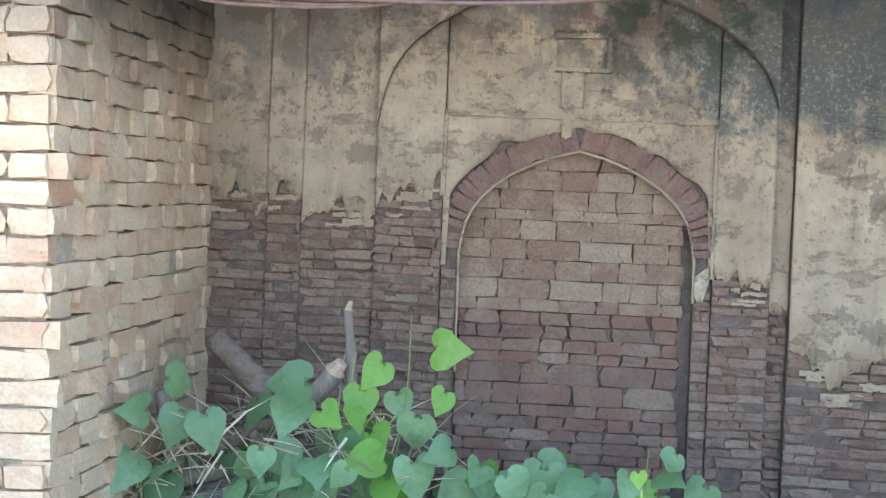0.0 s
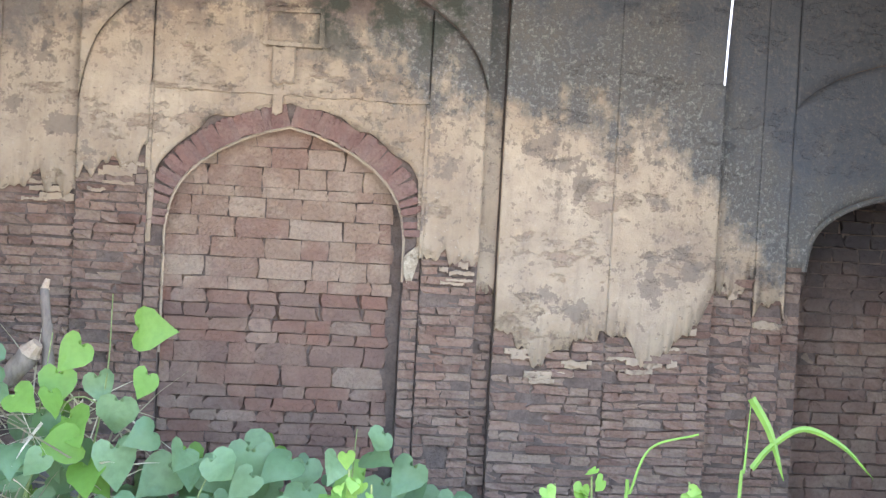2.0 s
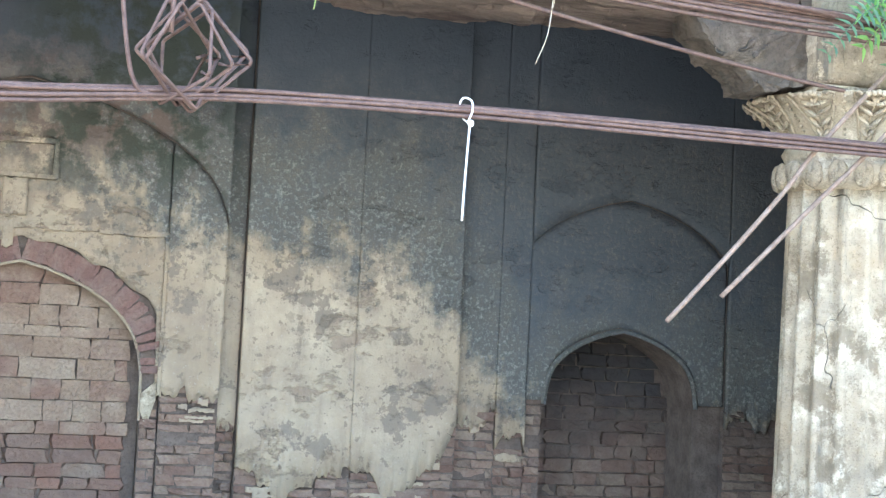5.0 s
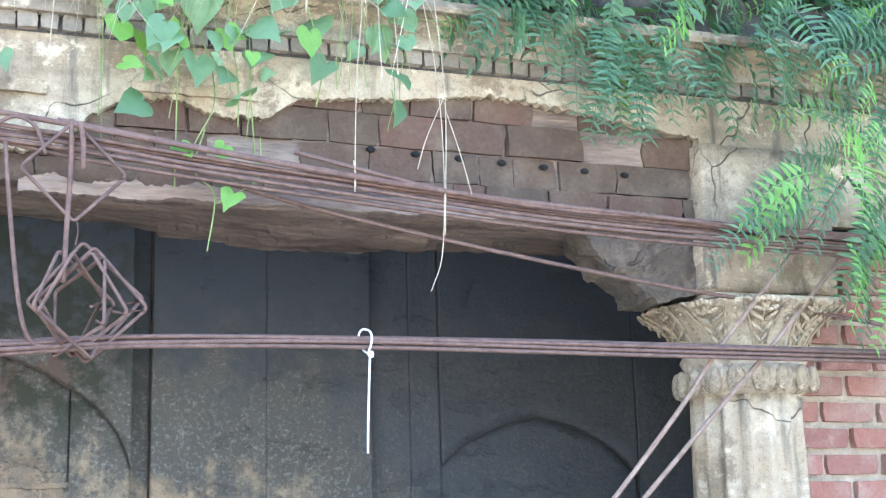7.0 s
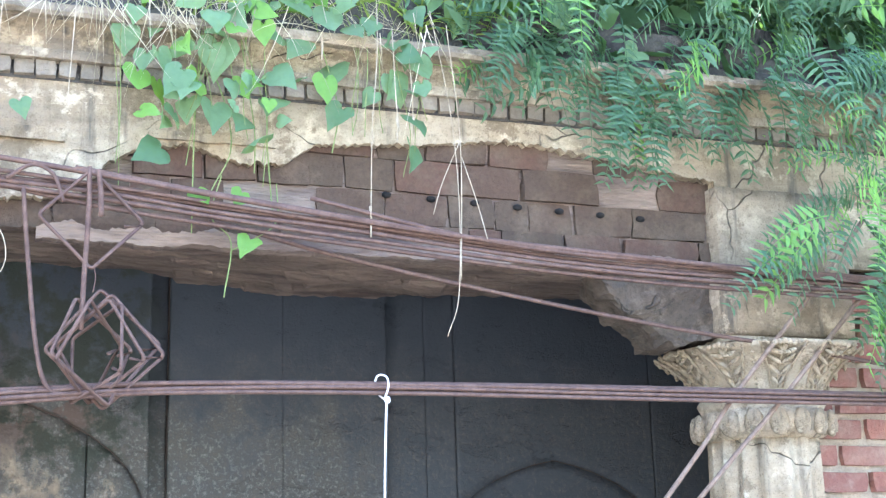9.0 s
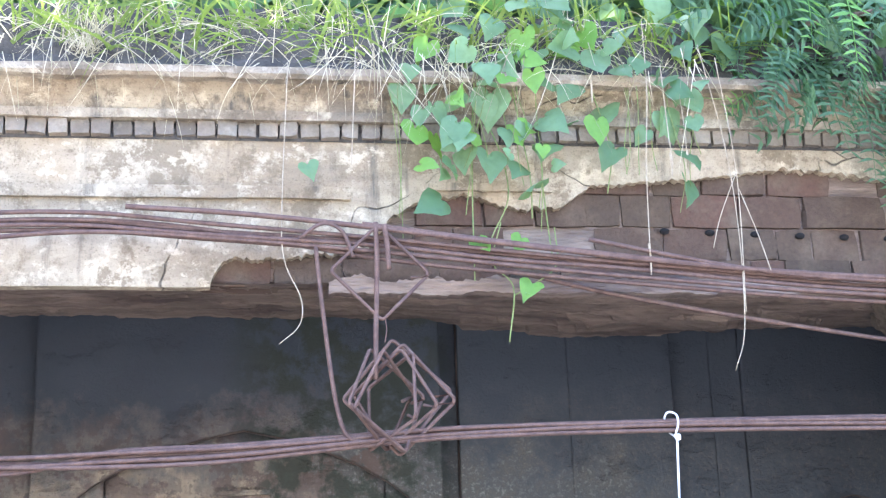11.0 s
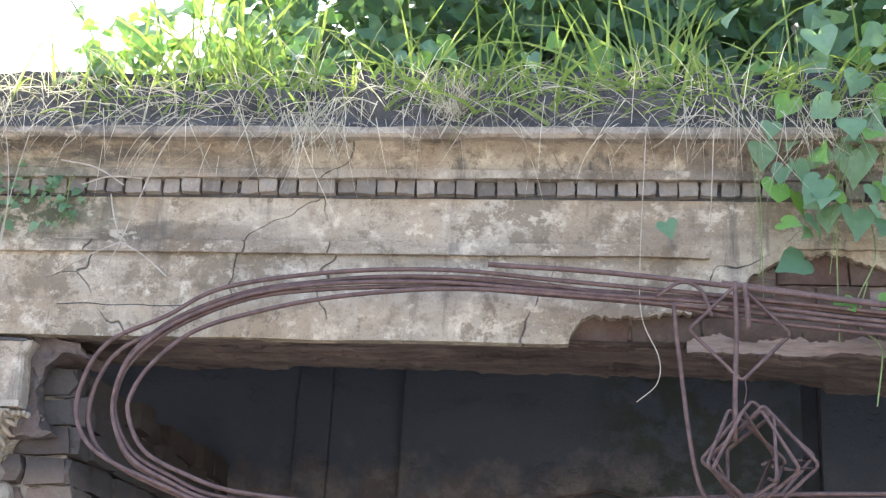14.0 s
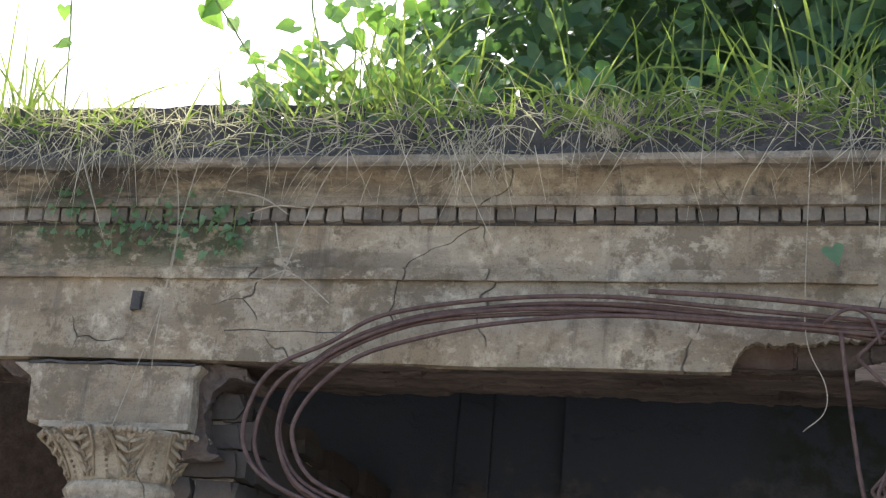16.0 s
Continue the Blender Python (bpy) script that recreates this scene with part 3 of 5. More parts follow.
    for i in range(n):
        u0 = -1 + 2 * (i + 0.5) / n
        x = -0.017 + 0.545 * math.sin(u0 * 1.50) / math.sin(1.50)
        x = max(-0.017 - 0.512, min(-0.017 + 0.512, x))
        e = 0.004
        z = arch_1(x)
        sl = (arch_1(x + e) - arch_1(x - e)) / (2 * e)
        if abs(x + 0.017) > 0.505:
            sl = -18 * math.copysign(1, x)
        nx_, nz2 = -sl, 1.0
        ln = math.hypot(nx_, nz2)
        nx_, nz2 = nx_ / ln, nz2 / ln
        ob = new("voussoir", rng.choice(vs))
        ob.parent = wall
        ob.location = (x + nx_ * 0.052, BY + 0.016 + rng.gauss(0, 0.003), z + nz2 * 0.052)
        ob.scale = (0.031, 0.05, 0.104 * rng.uniform(0.92, 1.08))
        ob.rotation_euler = (0, math.atan2(nx_, nz2), 0)
    # plaster lip round the intrados
    b = bmesh.new()
    pts = [(x, BY - 0.006, arch_1(x) - 0.006) for x in [(-0.017 + 0.515 * math.sin(a / 30 * 1.5) / math.sin(1.5)) for a in range(-30, 31)]]
    pts = [(-0.53, BY - 0.006, 0.9), (-0.53, BY - 0.006, 1.2)] + pts + [(0.50, BY - 0.006, 1.25)]
    tube(b, pts, 0.0065, 5)
    part("arch_lip", b, M_PLASTER, wall, "pale plaster edge of the arch")
    b = bmesh.new()
    sheet(b, 0.503, 0.565, lin([(0.5, 1.30), (0.53, 1.22), (0.565, 1.34)]), lin([(0.5, 1.36), (0.565, 1.42)]), BY - 0.016, 0.02, 8, 4, 0.004)
    part("plaster", b, M_COLUMN, wall, "pale scrap of plaster")
    # infill of the first arch
    b = bmesh.new()
    sheet(b, -0.535, 0.502, const(-0.25), arch_1, BY + 0.088, 0.07)
    part("infill_core", b, M_MORTAR, wall)
    fill, red = brick_variants(M_INFILL, 8, 0.035, 0.035), brick_variants(M_REDFILL, 4, 0.04, 0.04)
    thin_in = brick_variants(M_REDFILL, 6, 0.07, 0.07) + brick_variants(M_THIN, 2, 0.07, 0.07)
    z, row = 1.895, 0
    while z > 0.12:
        if z > 1.24:
            h = 0.046 if row == 3 else 0.088
        elif 0.84 < z < 0.96:
            h = 0.092
        else:
            h = rng.uniform(0.046, 0.062)
        small = h < 0.07
        x = -0.535 - rng.uniform(0, 0.2)
        while x < 0.455:
            w = rng.uniform(0.09, 0.2) if small else rng.choice((0.235, 0.235, 0.235, 0.16, 0.12))
            a, c = max(x, -0.533), min(x + w, 0.455 + rng.uniform(-0.012, 0.012))
            x += w
            if c - a < 0.025:
                continue
            if z - h > arch_1((a + c) / 2) + 0.03:
                continue
            zt = z
            isred = rng.random() < (0.7 if 0.80 < z < 0.96 else 0.07 if z < 1.26 else 0.0)
            fr = BY + 0.066 + rng.gauss(0, 0.005)
            lay_brick(red if isred else (fill if z > 1.2 else thin_in), wall, (a + 0.001, fr, z - h + 0.0005), (c - 0.001, fr + 0.06, zt - 0.0005), (rng.gauss(0, 0.01), rng.gauss(0, 0.012), rng.gauss(0, 0.012)))
        z -= h
        row += 1
    # big arch outline: proud spandrels outside it
    skin(-0.910, 0.828, lambda x: big_1(x) + 0.004, top, 0.05, "", 0.013, 0.012)
    core(-0.910, 0.828, big_1, top, 0.05)
    # second arch, in the dark bay
    core(2.235, 2.320, const(-0.25), const(1.38), -0.03, 0.44)
    core(3.090, 3.236, const(-0.25), const(1.38), -0.03, 0.44)
    courses(2.235, 2.320, 0.1, 1.38, -0.03)
    core(2.235, 3.236, arch_2, big_2, -0.03, 0.44)
    skin(2.235, 3.236, lambda x: arch_2(x) + 0.02, big_2, -0.03)
    core(2.235, 3.236, big_2, top, 0.0)
    skin(2.235, 3.236, lambda x: big_2(x) + 0.004, top, 0.0)
    b = bmesh.new()
    pts = [(x, BY + 0.012, arch_2(x) + 0.004) for x in [2.705 + 0.385 * math.sin(a / 24 * 1.5) / math.sin(1.5) for a in range(-24, 25)]]
    tube(b, pts, 0.013, 5)
    part("arch_lip", b, M_PLASTER, wall)
    b = bmesh.new()
    sheet(b, 2.300, 3.110, const(-0.25), lambda x: arch_2(x) + 0.02, BY + 0.345, 0.05)
    part("infill_core", b, M_MORTAR, wall)
    z = 0.1
    while z < 1.75:
        h = rng.uniform(0.05, 0.068)
        x = 2.31 - rng.uniform(0, 0.1)
        while x < 3.14:
            w = rng.uniform(0.08, 0.17)
            a, c = max(x, 2.312), min(x + w, 3.138)
            x += w
            if c - a > 0.02 and z < arch_2((a + c) / 2) + 0.02:
                fr = BY + 0.325 + rng.gauss(0, 0.006)
                thin_far.append(((a + 0.002, fr, z + 0.003), (c - 0.002, fr + 0.05, z + h - 0.003)))
        z += h
    joined_bricks("brickwork", thin, thin_far, M_THIN_J, wall, "thin dark old bricks in uneven courses")


build_back_wall()


# ---- brick cross wall behind the first column ----
def build_cross_wall():
    x1 = -1.64
    bm = bmesh.new()
    add_box(bm, (-2.0, 4.36, -0.2), (x1 - 0.034, BY + 0.12, 2.60))
    wall = single("wall_cross", bm, M_PMORTAR, "pale eroded brick cross wall beside the column", "wall", LEAN @ Matrix.Translation((-1.64, 4.33, 0)) @ pose(0, 0, 0, 0, 0, -1.7) @ Matrix.Translation((1.64, -4.33, 0)), "structure")
    vs = brick_variants(M_PIER, 14, 0.06, 0.065)
    z, row = 0.05, 0
    while z < 2.56:
        h = 0.094 * rng.uniform(0.93, 1.07)
        er = 0.5 + 0.5 * noise.noise(Vector((0, 0, z * 1.7)))
        # long side, seen from the veranda
        y = 4.34 - (0.11 if row % 2 else 0.0)
        while y < BY + 0.05:
            w = 0.225 * rng.uniform(0.8, 1.12) if z < 1.55 or z > 2.2 else rng.uniform(0.1, 0.2)
            a, b = max(y, 4.34), min(y + w, BY + 0.06)
            y += w
            if b - a < 0.03:
                continue
            out = rng.gauss(0, 0.008 + 0.011 * er)
            hh = h * rng.uniform(0.92, 1.02)
            if rng.random() < 0.03:
                out -= 0.04
            lay_brick(vs, wall, (x1 - 0.10, a, z), (x1 + out, b, z + hh), (rng.gauss(0, 0.015), rng.gauss(0, 0.02), rng.gauss(0, 0.02)))
        # narrow end, towards the court
        x = -2.0
        wid = rng.choice(((0.12, 0.22), (0.2, 0.14), (0.34,), (0.1, 0.24)))
        for w in wid:
            a, b = x, min(x + w, x1 + rng.gauss(0, 0.006))
            x += w
            f = rng.gauss(0, 0.01)
            lay_brick(vs, wall, (a + 0.003, 4.325 + f, z + 0.003), (b - 0.002, 4.42, z + h * rng.uniform(0.9, 1) - 0.001), (rng.gauss(0, 0.015), rng.gauss(0, 0.02), rng.gauss(0, 0.02)))
        z += h
        row += 1


build_cross_wall()


# ---- new red brick wall beyond the second column ----
def build_red_wall():
    bm = bmesh.new()
    add_box(bm, (2.95, 4.32, -0.2), (4.9, 4.55, 2.72))
    wall = single("wall_red", bm, M_PMORTAR, "red brick infill wall with thick grey mortar", "wall", None, "structure")
    vs = brick_variants(M_RED, 5, 0.05, 0.025)
    for row in range(28):
        z = 0.02 + row * 0.094
        x = 2.98 - (0.12 if row % 2 else 0)
        while x < 4.9:
            a, b = max(x, 2.965), min(x + 0.225, 4.9)
            x += 0.245
            if b - a > 0.04 and z < 2.62:
                lay_brick(vs, wall, (a, 4.297 + rng.gauss(0, 0.003), z), (b, 4.36, z + 0.072), (rng.gauss(0, 0.006), rng.gauss(0, 0.006), rng.gauss(0, 0.006)))


build_red_wall()


# ---- walls and ceiling that close the place ----
def slab(name, a, b, mat, label, cat):
    bm = bmesh.new()
    add_box(bm, a, b)
    return single(name, bm, mat, label, cat, None, "structure")


# the ceiling has a plain dark slate-grey colour
slab("ceiling", (-4.6, 4.72, 3.22), (5.2, 6.3, 3.5), M_CEIL, "dark slate-grey veranda ceiling", "ceiling")
slab("wall_end", (5.0, 4.55, -0.2), (5.3, 6.3, 3.3), M_MORTAR, "dark end wall of the veranda", "wall")
slab("wall_end_far", (-4.7, 4.3, -0.2), (-4.4, 6.3, 3.3), M_MORTAR, "dark end wall of the farther bay", "wall")


# ---- entablature ----
def pz(z, off):
    """Height at which an edge that stands off the front lies, for a sight line to height z on the front."""
    return EYE_Z + (z - EYE_Z) * (FY - off) / FY


def build_entablature():
    ent = thing("entablature", "weathered stucco entablature with dentils over the colonnade", "entablature", FR, "", "structure")
    X0, X1 = -4.6, 5.0
    # brick core of the lintel
    bm = bmesh.new()
    sheet(bm, X0, X1, const(2.70), const(3.16), FY + 0.05, 0.45, 40, 2, 0.004)
    part("lintel_core", bm, M_SOFFIT, ent)
    # soffit: rough, layered and broken underside
    bm = bmesh.new()
    nx, ny, g = 640, 18, []
    for i in range(nx + 1):
        x = X0 + (X1 - X0) * i / nx
        back = 0.50 + 0.035 * noise.noise(Vector((x * 3, 1, 0))) + 0.02 * noise.noise(Vector((x * 11, 4, 0)))
        col = []
        for k in range(ny + 1):
            y = 0.012 + (back - 0.012) * k / ny
            lay = 0.030 * round(2.2 * noise.noise(Vector((x * 1.1, y * 7, 5)))) * 0.5
            dz = lay + 0.016 * noise.noise(Vector((x * 4, y * 22, 1))) + 0.012 * abs(noise.noise(Vector((x * 9, y * 45, 2)))) + 0.006 * noise.noise(Vector((x * 31, y * 60, 2)))
            dip = 0.055 * min(1.0, max(0.0, (x - 0.1) / 1.1)) * min(1.0, y / 0.2)
            col.append(bm.verts.new((x, FY + y, 2.684 - dip + (dz if 0 < k else 0.3 * dz))))
        col.append(bm.verts.new((x, FY + back, 2.80)))
        g.append(col)
    for i in range(nx):
        for k in range(ny + 1):
            bm.faces.new((g[i][k], g[i][k + 1], g[i + 1][k + 1], g[i + 1][k]))
    bmesh.ops.solidify(bm, geom=list(bm.faces), thickness=-0.01)
    part("soffit", bm, M_SOFFIT, ent, "broken brown lintel underside")
    # exposed bricks where the stucco fell off
    vs = brick_variants(M_LINTEL, 10, 0.05, 0.035)
    cuts = lin([(-0.06, 2.70), (-0.02, 2.76), (0.20, 2.765), (0.42, 2.80), (0.50, 2.90), (0.60, 2.955), (0.74, 2.975), (0.90, 2.93), (1.05, 2.935), (1.15, 3.01), (1.40, 3.03), (1.65, 3.055), (1.83, 3.08), (2.17, 3.05), (2.30, 3.03), (2.52, 3.0), (2.75, 2.97)])
    for z0, z1 in ((2.685, 2.765), (2.775, 2.872), (2.885, 2.985), (2.995, 3.075)):
        x = -0.1
        while x < 2.62:
            w = rng.choice((0.225, 0.225, 0.12, 0.17, 0.3))
            a, b = x, x + w
            x += w
            if cuts((a + b) / 2) < z0 + 0.02:
                continue
            f = FY + 0.026 + abs(rng.gauss(0, 0.010))
            if rng.random() < 0.05:
                f += 0.03
            lay_brick(vs, ent, (a, f, z0 - 0.002), (b, f + 0.1, z1 + 0.008), (rng.gauss(0, 0.006), rng.gauss(0, 0.004), rng.gauss(0, 0.006)))
    # solid near-black beads: the shade inside small holes, put into the colour
    for k in range(7):
        bm = bmesh.new()
        bmesh.ops.create_uvsphere(bm, u_segments=9, v_segments=6, radius=1, matrix=Matrix.Translation((1.40 + 0.155 * k, FY + 0.034, 2.868 - 0.004 * k)) @ Matrix.Diagonal((0.017, 0.012, 0.011, 1)))
        part("weep_hole", bm, M_HOLE, ent, "", True)
    bm = bmesh.new()
    sheet(bm, 0.30, 2.5, ragged(2.652, 0.016, 4, 7), ragged(2.700, 0.030, 14, 9), FY + 0.004, 0.06, 220, 4, 0.016)
    part("ledge", bm, M_SOFFIT, ent, "broken lower edge of the lintel")
    # stucco face, with the ragged edge of the fallen patch
    rag = lambda x: (2.672 + 0.004 * noise.noise(Vector((x * 3, 0, 0))) if x < -0.06 else cuts(x) + 0.014 * noise.noise(Vector((x * 17, 3, 0))) + 0.014 * noise.noise(Vector((x * 41, 5, 0))) + 0.008 * noise.noise(Vector((x * 95, 8, 0))))
    rag2 = lambda x: rag(x) if x < 2.62 else 2.70
    bm = bmesh.new()
    sheet(bm, X0, X1, rag2, const(3.155), FY, 0.045, 1300, 10, 0.005)
    part("fascia", bm, M_STUCCO, ent, "stained tan stucco face")
    bm = bmesh.new()
    hi = ragged(2.992, 0.003, 3)
    sheet(bm, X0, 0.37, ragged(2.952, 0.004, 1, 4), hi, FY - 0.018, 0.03, 160, 1, 0.003)
    part("moulding", bm, M_STUCCO, ent)
    bm = bmesh.new()
    sheet(bm, 0.62, 1.02, ragged(2.985, 0.01, 1, 9), ragged(3.01, 0.008, 2, 9), FY - 0.016, 0.03, 30, 1, 0.003)
    part("moulding", bm, M_STUCCO, ent)
    # dentils
    bm = bmesh.new()
    # bed in the dark material: shade between and above the dentils is painted
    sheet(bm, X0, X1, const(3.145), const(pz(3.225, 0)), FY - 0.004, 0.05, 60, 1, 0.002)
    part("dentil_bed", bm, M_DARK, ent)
    dv = brick_variants(M_DENTIL, 5, 0.06, 0.04)
    x = -3.4
    while x < 3.5:
        lay_brick(dv, ent, (x + 0.003 + rng.gauss(0, 0.0015), FY - 0.028 + rng.gauss(0, 0.004), 3.152 + rng.gauss(0, 0.002)), (x + 0.0595 + rng.gauss(0, 0.002), FY + 0.01, 3.205 + rng.gauss(0, 0.003)), (rng.gauss(0, 0.02), rng.gauss(0, 0.03), rng.gauss(0, 0.02)), "dentil")
        x += 0.0645
    # cornice: shelf, cove, nosing
    def run(name, prof, mat, label="", wob=0.004, x0=X0, x1=X1, n=220):
        b = bmesh.new()
        rings = []
        for i in range(n + 1):
            xx = x0 + (x1 - x0) * i / n
            rings.append([b.verts.new((xx, FY - o + wob * noise.noise(Vector((xx * 4, k * 3.0, 1))), z + wob * noise.noise(Vector((xx * 5, k * 5.0, 7))) + 0.4 * wob * noise.noise(Vector((xx * 27, k * 5.0, 7))))) for k, (o, z) in enumerate(prof)])
        m = len(prof)
        for p, q in zip(rings, rings[1:]):
            for k in range(m):
                b.faces.new((p[k], q[k], q[(k + 1) % m], p[(k + 1) % m]))
        b.faces.new(rings[0])
        b.faces.new(rings[-1][::-1])
        bmesh.ops.recalc_face_normals(b, faces=b.faces)
        part(name, b, mat, ent, label)

    s0, s1 = pz(3.218, 0.05), pz(3.248, 0.05)
    run("shelf", [(-0.1, s0), (0.05, s0), (0.052, s1), (-0.1, s1)], M_CORNICE)
    cove = [(-0.1, s1 + 0.001), (0.038, s1 + 0.001)]
    for k in range(7):
        u = k / 6
        o = 0.04 + 0.075 * (1 - math.cos(u * 1.57))
        cove.append((o, pz(3.252 + 0.108 * u, o)))
    cove += [(-0.1, cove[-1][1])]
    run("cove", cove, M_COVE, "stained ochre cove")
    n0, n1 = pz(3.362, 0.14), pz(3.40, 0.14)
    run("nosing", [(-0.1, n0), (0.135, n0), (0.145, n0 + 0.012), (0.14, n1), (-0.1, n1)], M_CORNICE, "", 0.007)
    u0, u1 = n1 + 0.001, pz(3.53, 0.06)
    run("blocking", [(-0.3, u0), (0.085, u0), (0.05, u0 + 0.06), (0.06, u1), (-0.3, u1)], M_DARK, "dark damp blocking course with roots", 0.02)
    t1 = pz(3.61, 0.0)
    run("parapet", [(-0.5, u1 - 0.04), (-0.02, u1 - 0.02), (-0.03, t1), (-0.5, t1 + 0.02)], M_DARK, "", 0.02)
    run("roof_slab", [(-2.3, t1 - 0.25), (-0.4, t1 - 0.25), (-0.4, t1 - 0.01), (-2.3, t1 - 0.01)], M_DARK, "", 0.01)
    # blocks above the columns
    bm = bmesh.new()
    p = [(-2.385, 2.60), (-2.375, 2.445), (-1.795, 2.445), (-1.80, 2.60), (-1.775, 2.65), (-2.46, 2.65)]
    fr = [bm.verts.new((x, FY - 0.012, z)) for x, z in p]
    bk = [bm.verts.new((x, FY + 0.45, z)) for x, z in p]
    bm.faces.new(fr)
    bm.faces.new(bk[::-1])
    for k in range(6):
        bm.faces.new((fr[k], bk[k], bk[(k + 1) % 6], fr[(k + 1) % 6]))
    bmesh.ops.recalc_face_normals(bm, faces=bm.faces)
    bmesh.ops.bevel(bm, geom=list(bm.edges), offset=0.006, segments=1, affect="EDGES")
    part("impost_block", bm, M_COLUMN, ent, "pale stucco impost block, cracked along its top")
    for sgn, x0, x1, z0 in ((1, 2.60, 3.14, 2.44),):
        bm = bmesh.new()
        sheet(bm, x0, x1, const(z0), ragged(2.965, 0.012, 3, 7), FY - 0.022, 0.45, 30, 14, 0.008)
        part("impost_block", bm, M_IMPOST, ent, "broken pale stucco impost block", True)
    for q, label in (([(2.16, 2.69), (2.20, 2.58), (2.26, 2.52), (2.31, 2.49), (2.37, 2.47), (2.40, 2.41), (2.46, 2.405), (2.53, 2.42), (2.66, 2.44), (2.66, 2.69)], "crumbling dark bracket"), ([(-1.74, 2.69), (-1.60, 2.62), (-1.70, 2.615), (-1.755, 2.58), (-1.775, 2.50), (-1.76, 2.40), (-1.70, 2.36), (-1.85, 2.34), (-1.85, 2.69)], "dark cusped bracket"), ([(-2.62, 2.69), (-2.50, 2.62), (-2.42, 2.60), (-2.38, 2.55), (-2.40, 2.53), (-2.385, 2.48), (-2.3, 2.45), (-2.3, 2.69)], "dark cusped bracket")):
        bm = bmesh.new()
        fr = [bm.verts.new((x, FY + 0.05, z)) for x, z in q]
        bk = [bm.verts.new((x, FY + 0.24, z)) for x, z in q]
        bm.faces.new(fr)
        bm.faces.new(bk[::-1])
        for k in range(len(q)):
            bm.faces.new((fr[k], bk[k], bk[(k + 1) % len(q)], fr[(k + 1) % len(q)]))
        bmesh.ops.recalc_face_normals(bm, faces=bm.faces)
        bmesh.ops.triangulate(bm, faces=list(bm.faces))
        bmesh.ops.subdivide_edges(bm, edges=list(bm.edges), cuts=4, use_grid_fill=True)
        for v in bm.verts:
            v.co += Vector([0.022 * noise.noise(v.co * 14 + Vector((i * 7, 0, 0))) + 0.011 * noise.noise(v.co * 45 + Vector((i * 7, 3, 0))) for i in range(3)])
        part("bracket", bm, M_CARVED if "crumbling" in label else M_MORTAR, ent, label)
    # cracks along the left block and a dark block for the shade in a slot
    bm = bmesh.new()
    tube(bm, [(x, FY - 0.011, 2.652 + 0.008 * noise.noise(Vector((x * 14, 0, 0)))) for x in np.linspace(-2.40, -1.80, 40)], 0.006, 4)
    tube(bm, [(x, FY + 0.0, 2.775 + 0.012 * noise.noise(Vector((x * 7, 2, 0)))) for x in np.linspace(-1.72, -1.10, 40)], 0.0022, 4)
    part("crack", bm, M_DARK, ent, "open crack in the stucco")
    bm = bmesh.new()
    add_box(bm, (-2.06, FY - 0.02, 2.84), (-2.025, FY + 0.01, 2.905), 0.004)
    part("slot_shade", bm, M_DARK, ent, "dark block painted as the shade of a small slot")


build_entablature()


# ---- columns ----
def acanthus(h, w, out):
    """A low-relief leaf on the flare of a bell: paired pointed lobes on a stem, two side scrolls and a scalloped tip."""
    bm = bmesh.new()
    face = lambda z: -out * max(0.0, z / h) ** 1.4
    tube(bm, [(0, face(h * k / 6) - 0.006, h * k / 6) for k in range(7)], 0.005, 5, 0.003)
    for z0, L, tilt in ((0.06, 0.046, 0.6), (0.28, 0.062, 0.8), (0.52, 0.058, 0.95), (0.74, 0.046, 1.25), (0.76, 0.036, 0.35)):
        for s in (-1, 1):
            lm = Matrix.Translation((s * math.sin(tilt) * L * 0.55, face(z0 * h + L * 0.4) - 0.007, z0 * h + math.cos(tilt) * L * 0.5)) @ Matrix.Rotation(s * tilt, 4, "Y")
            bmesh.ops.create_uvsphere(bm, u_segments=7, v_segments=6, radius=1, matrix=lm @ Matrix.Diagonal((0.009, 0.008, L * 0.55, 1)))
    for s in (-1, 1):
        pts = [(s * (0.25 + 0.75 * (k / 8) ** 1.5) * w, face(h * k / 8) - 0.005 - 0.012 * (k / 8) ** 4, h * k / 8) for k in range(9)]
        tube(bm, pts + [(s * w * 0.80, face(h) - 0.02, h * 1.03), (s * w * 0.66, face(h) - 0.018, h * 0.95)], 0.0055, 5)
    for k in range(5):
        bmesh.ops.create_uvsphere(bm, u_segments=7, v_segments=5, radius=0.011, matrix=Matrix.Translation(((k - 2) * 0.017, face(h) - 0.014, h * (1.02 - 0.02 * abs(k - 2)))))
    return bm


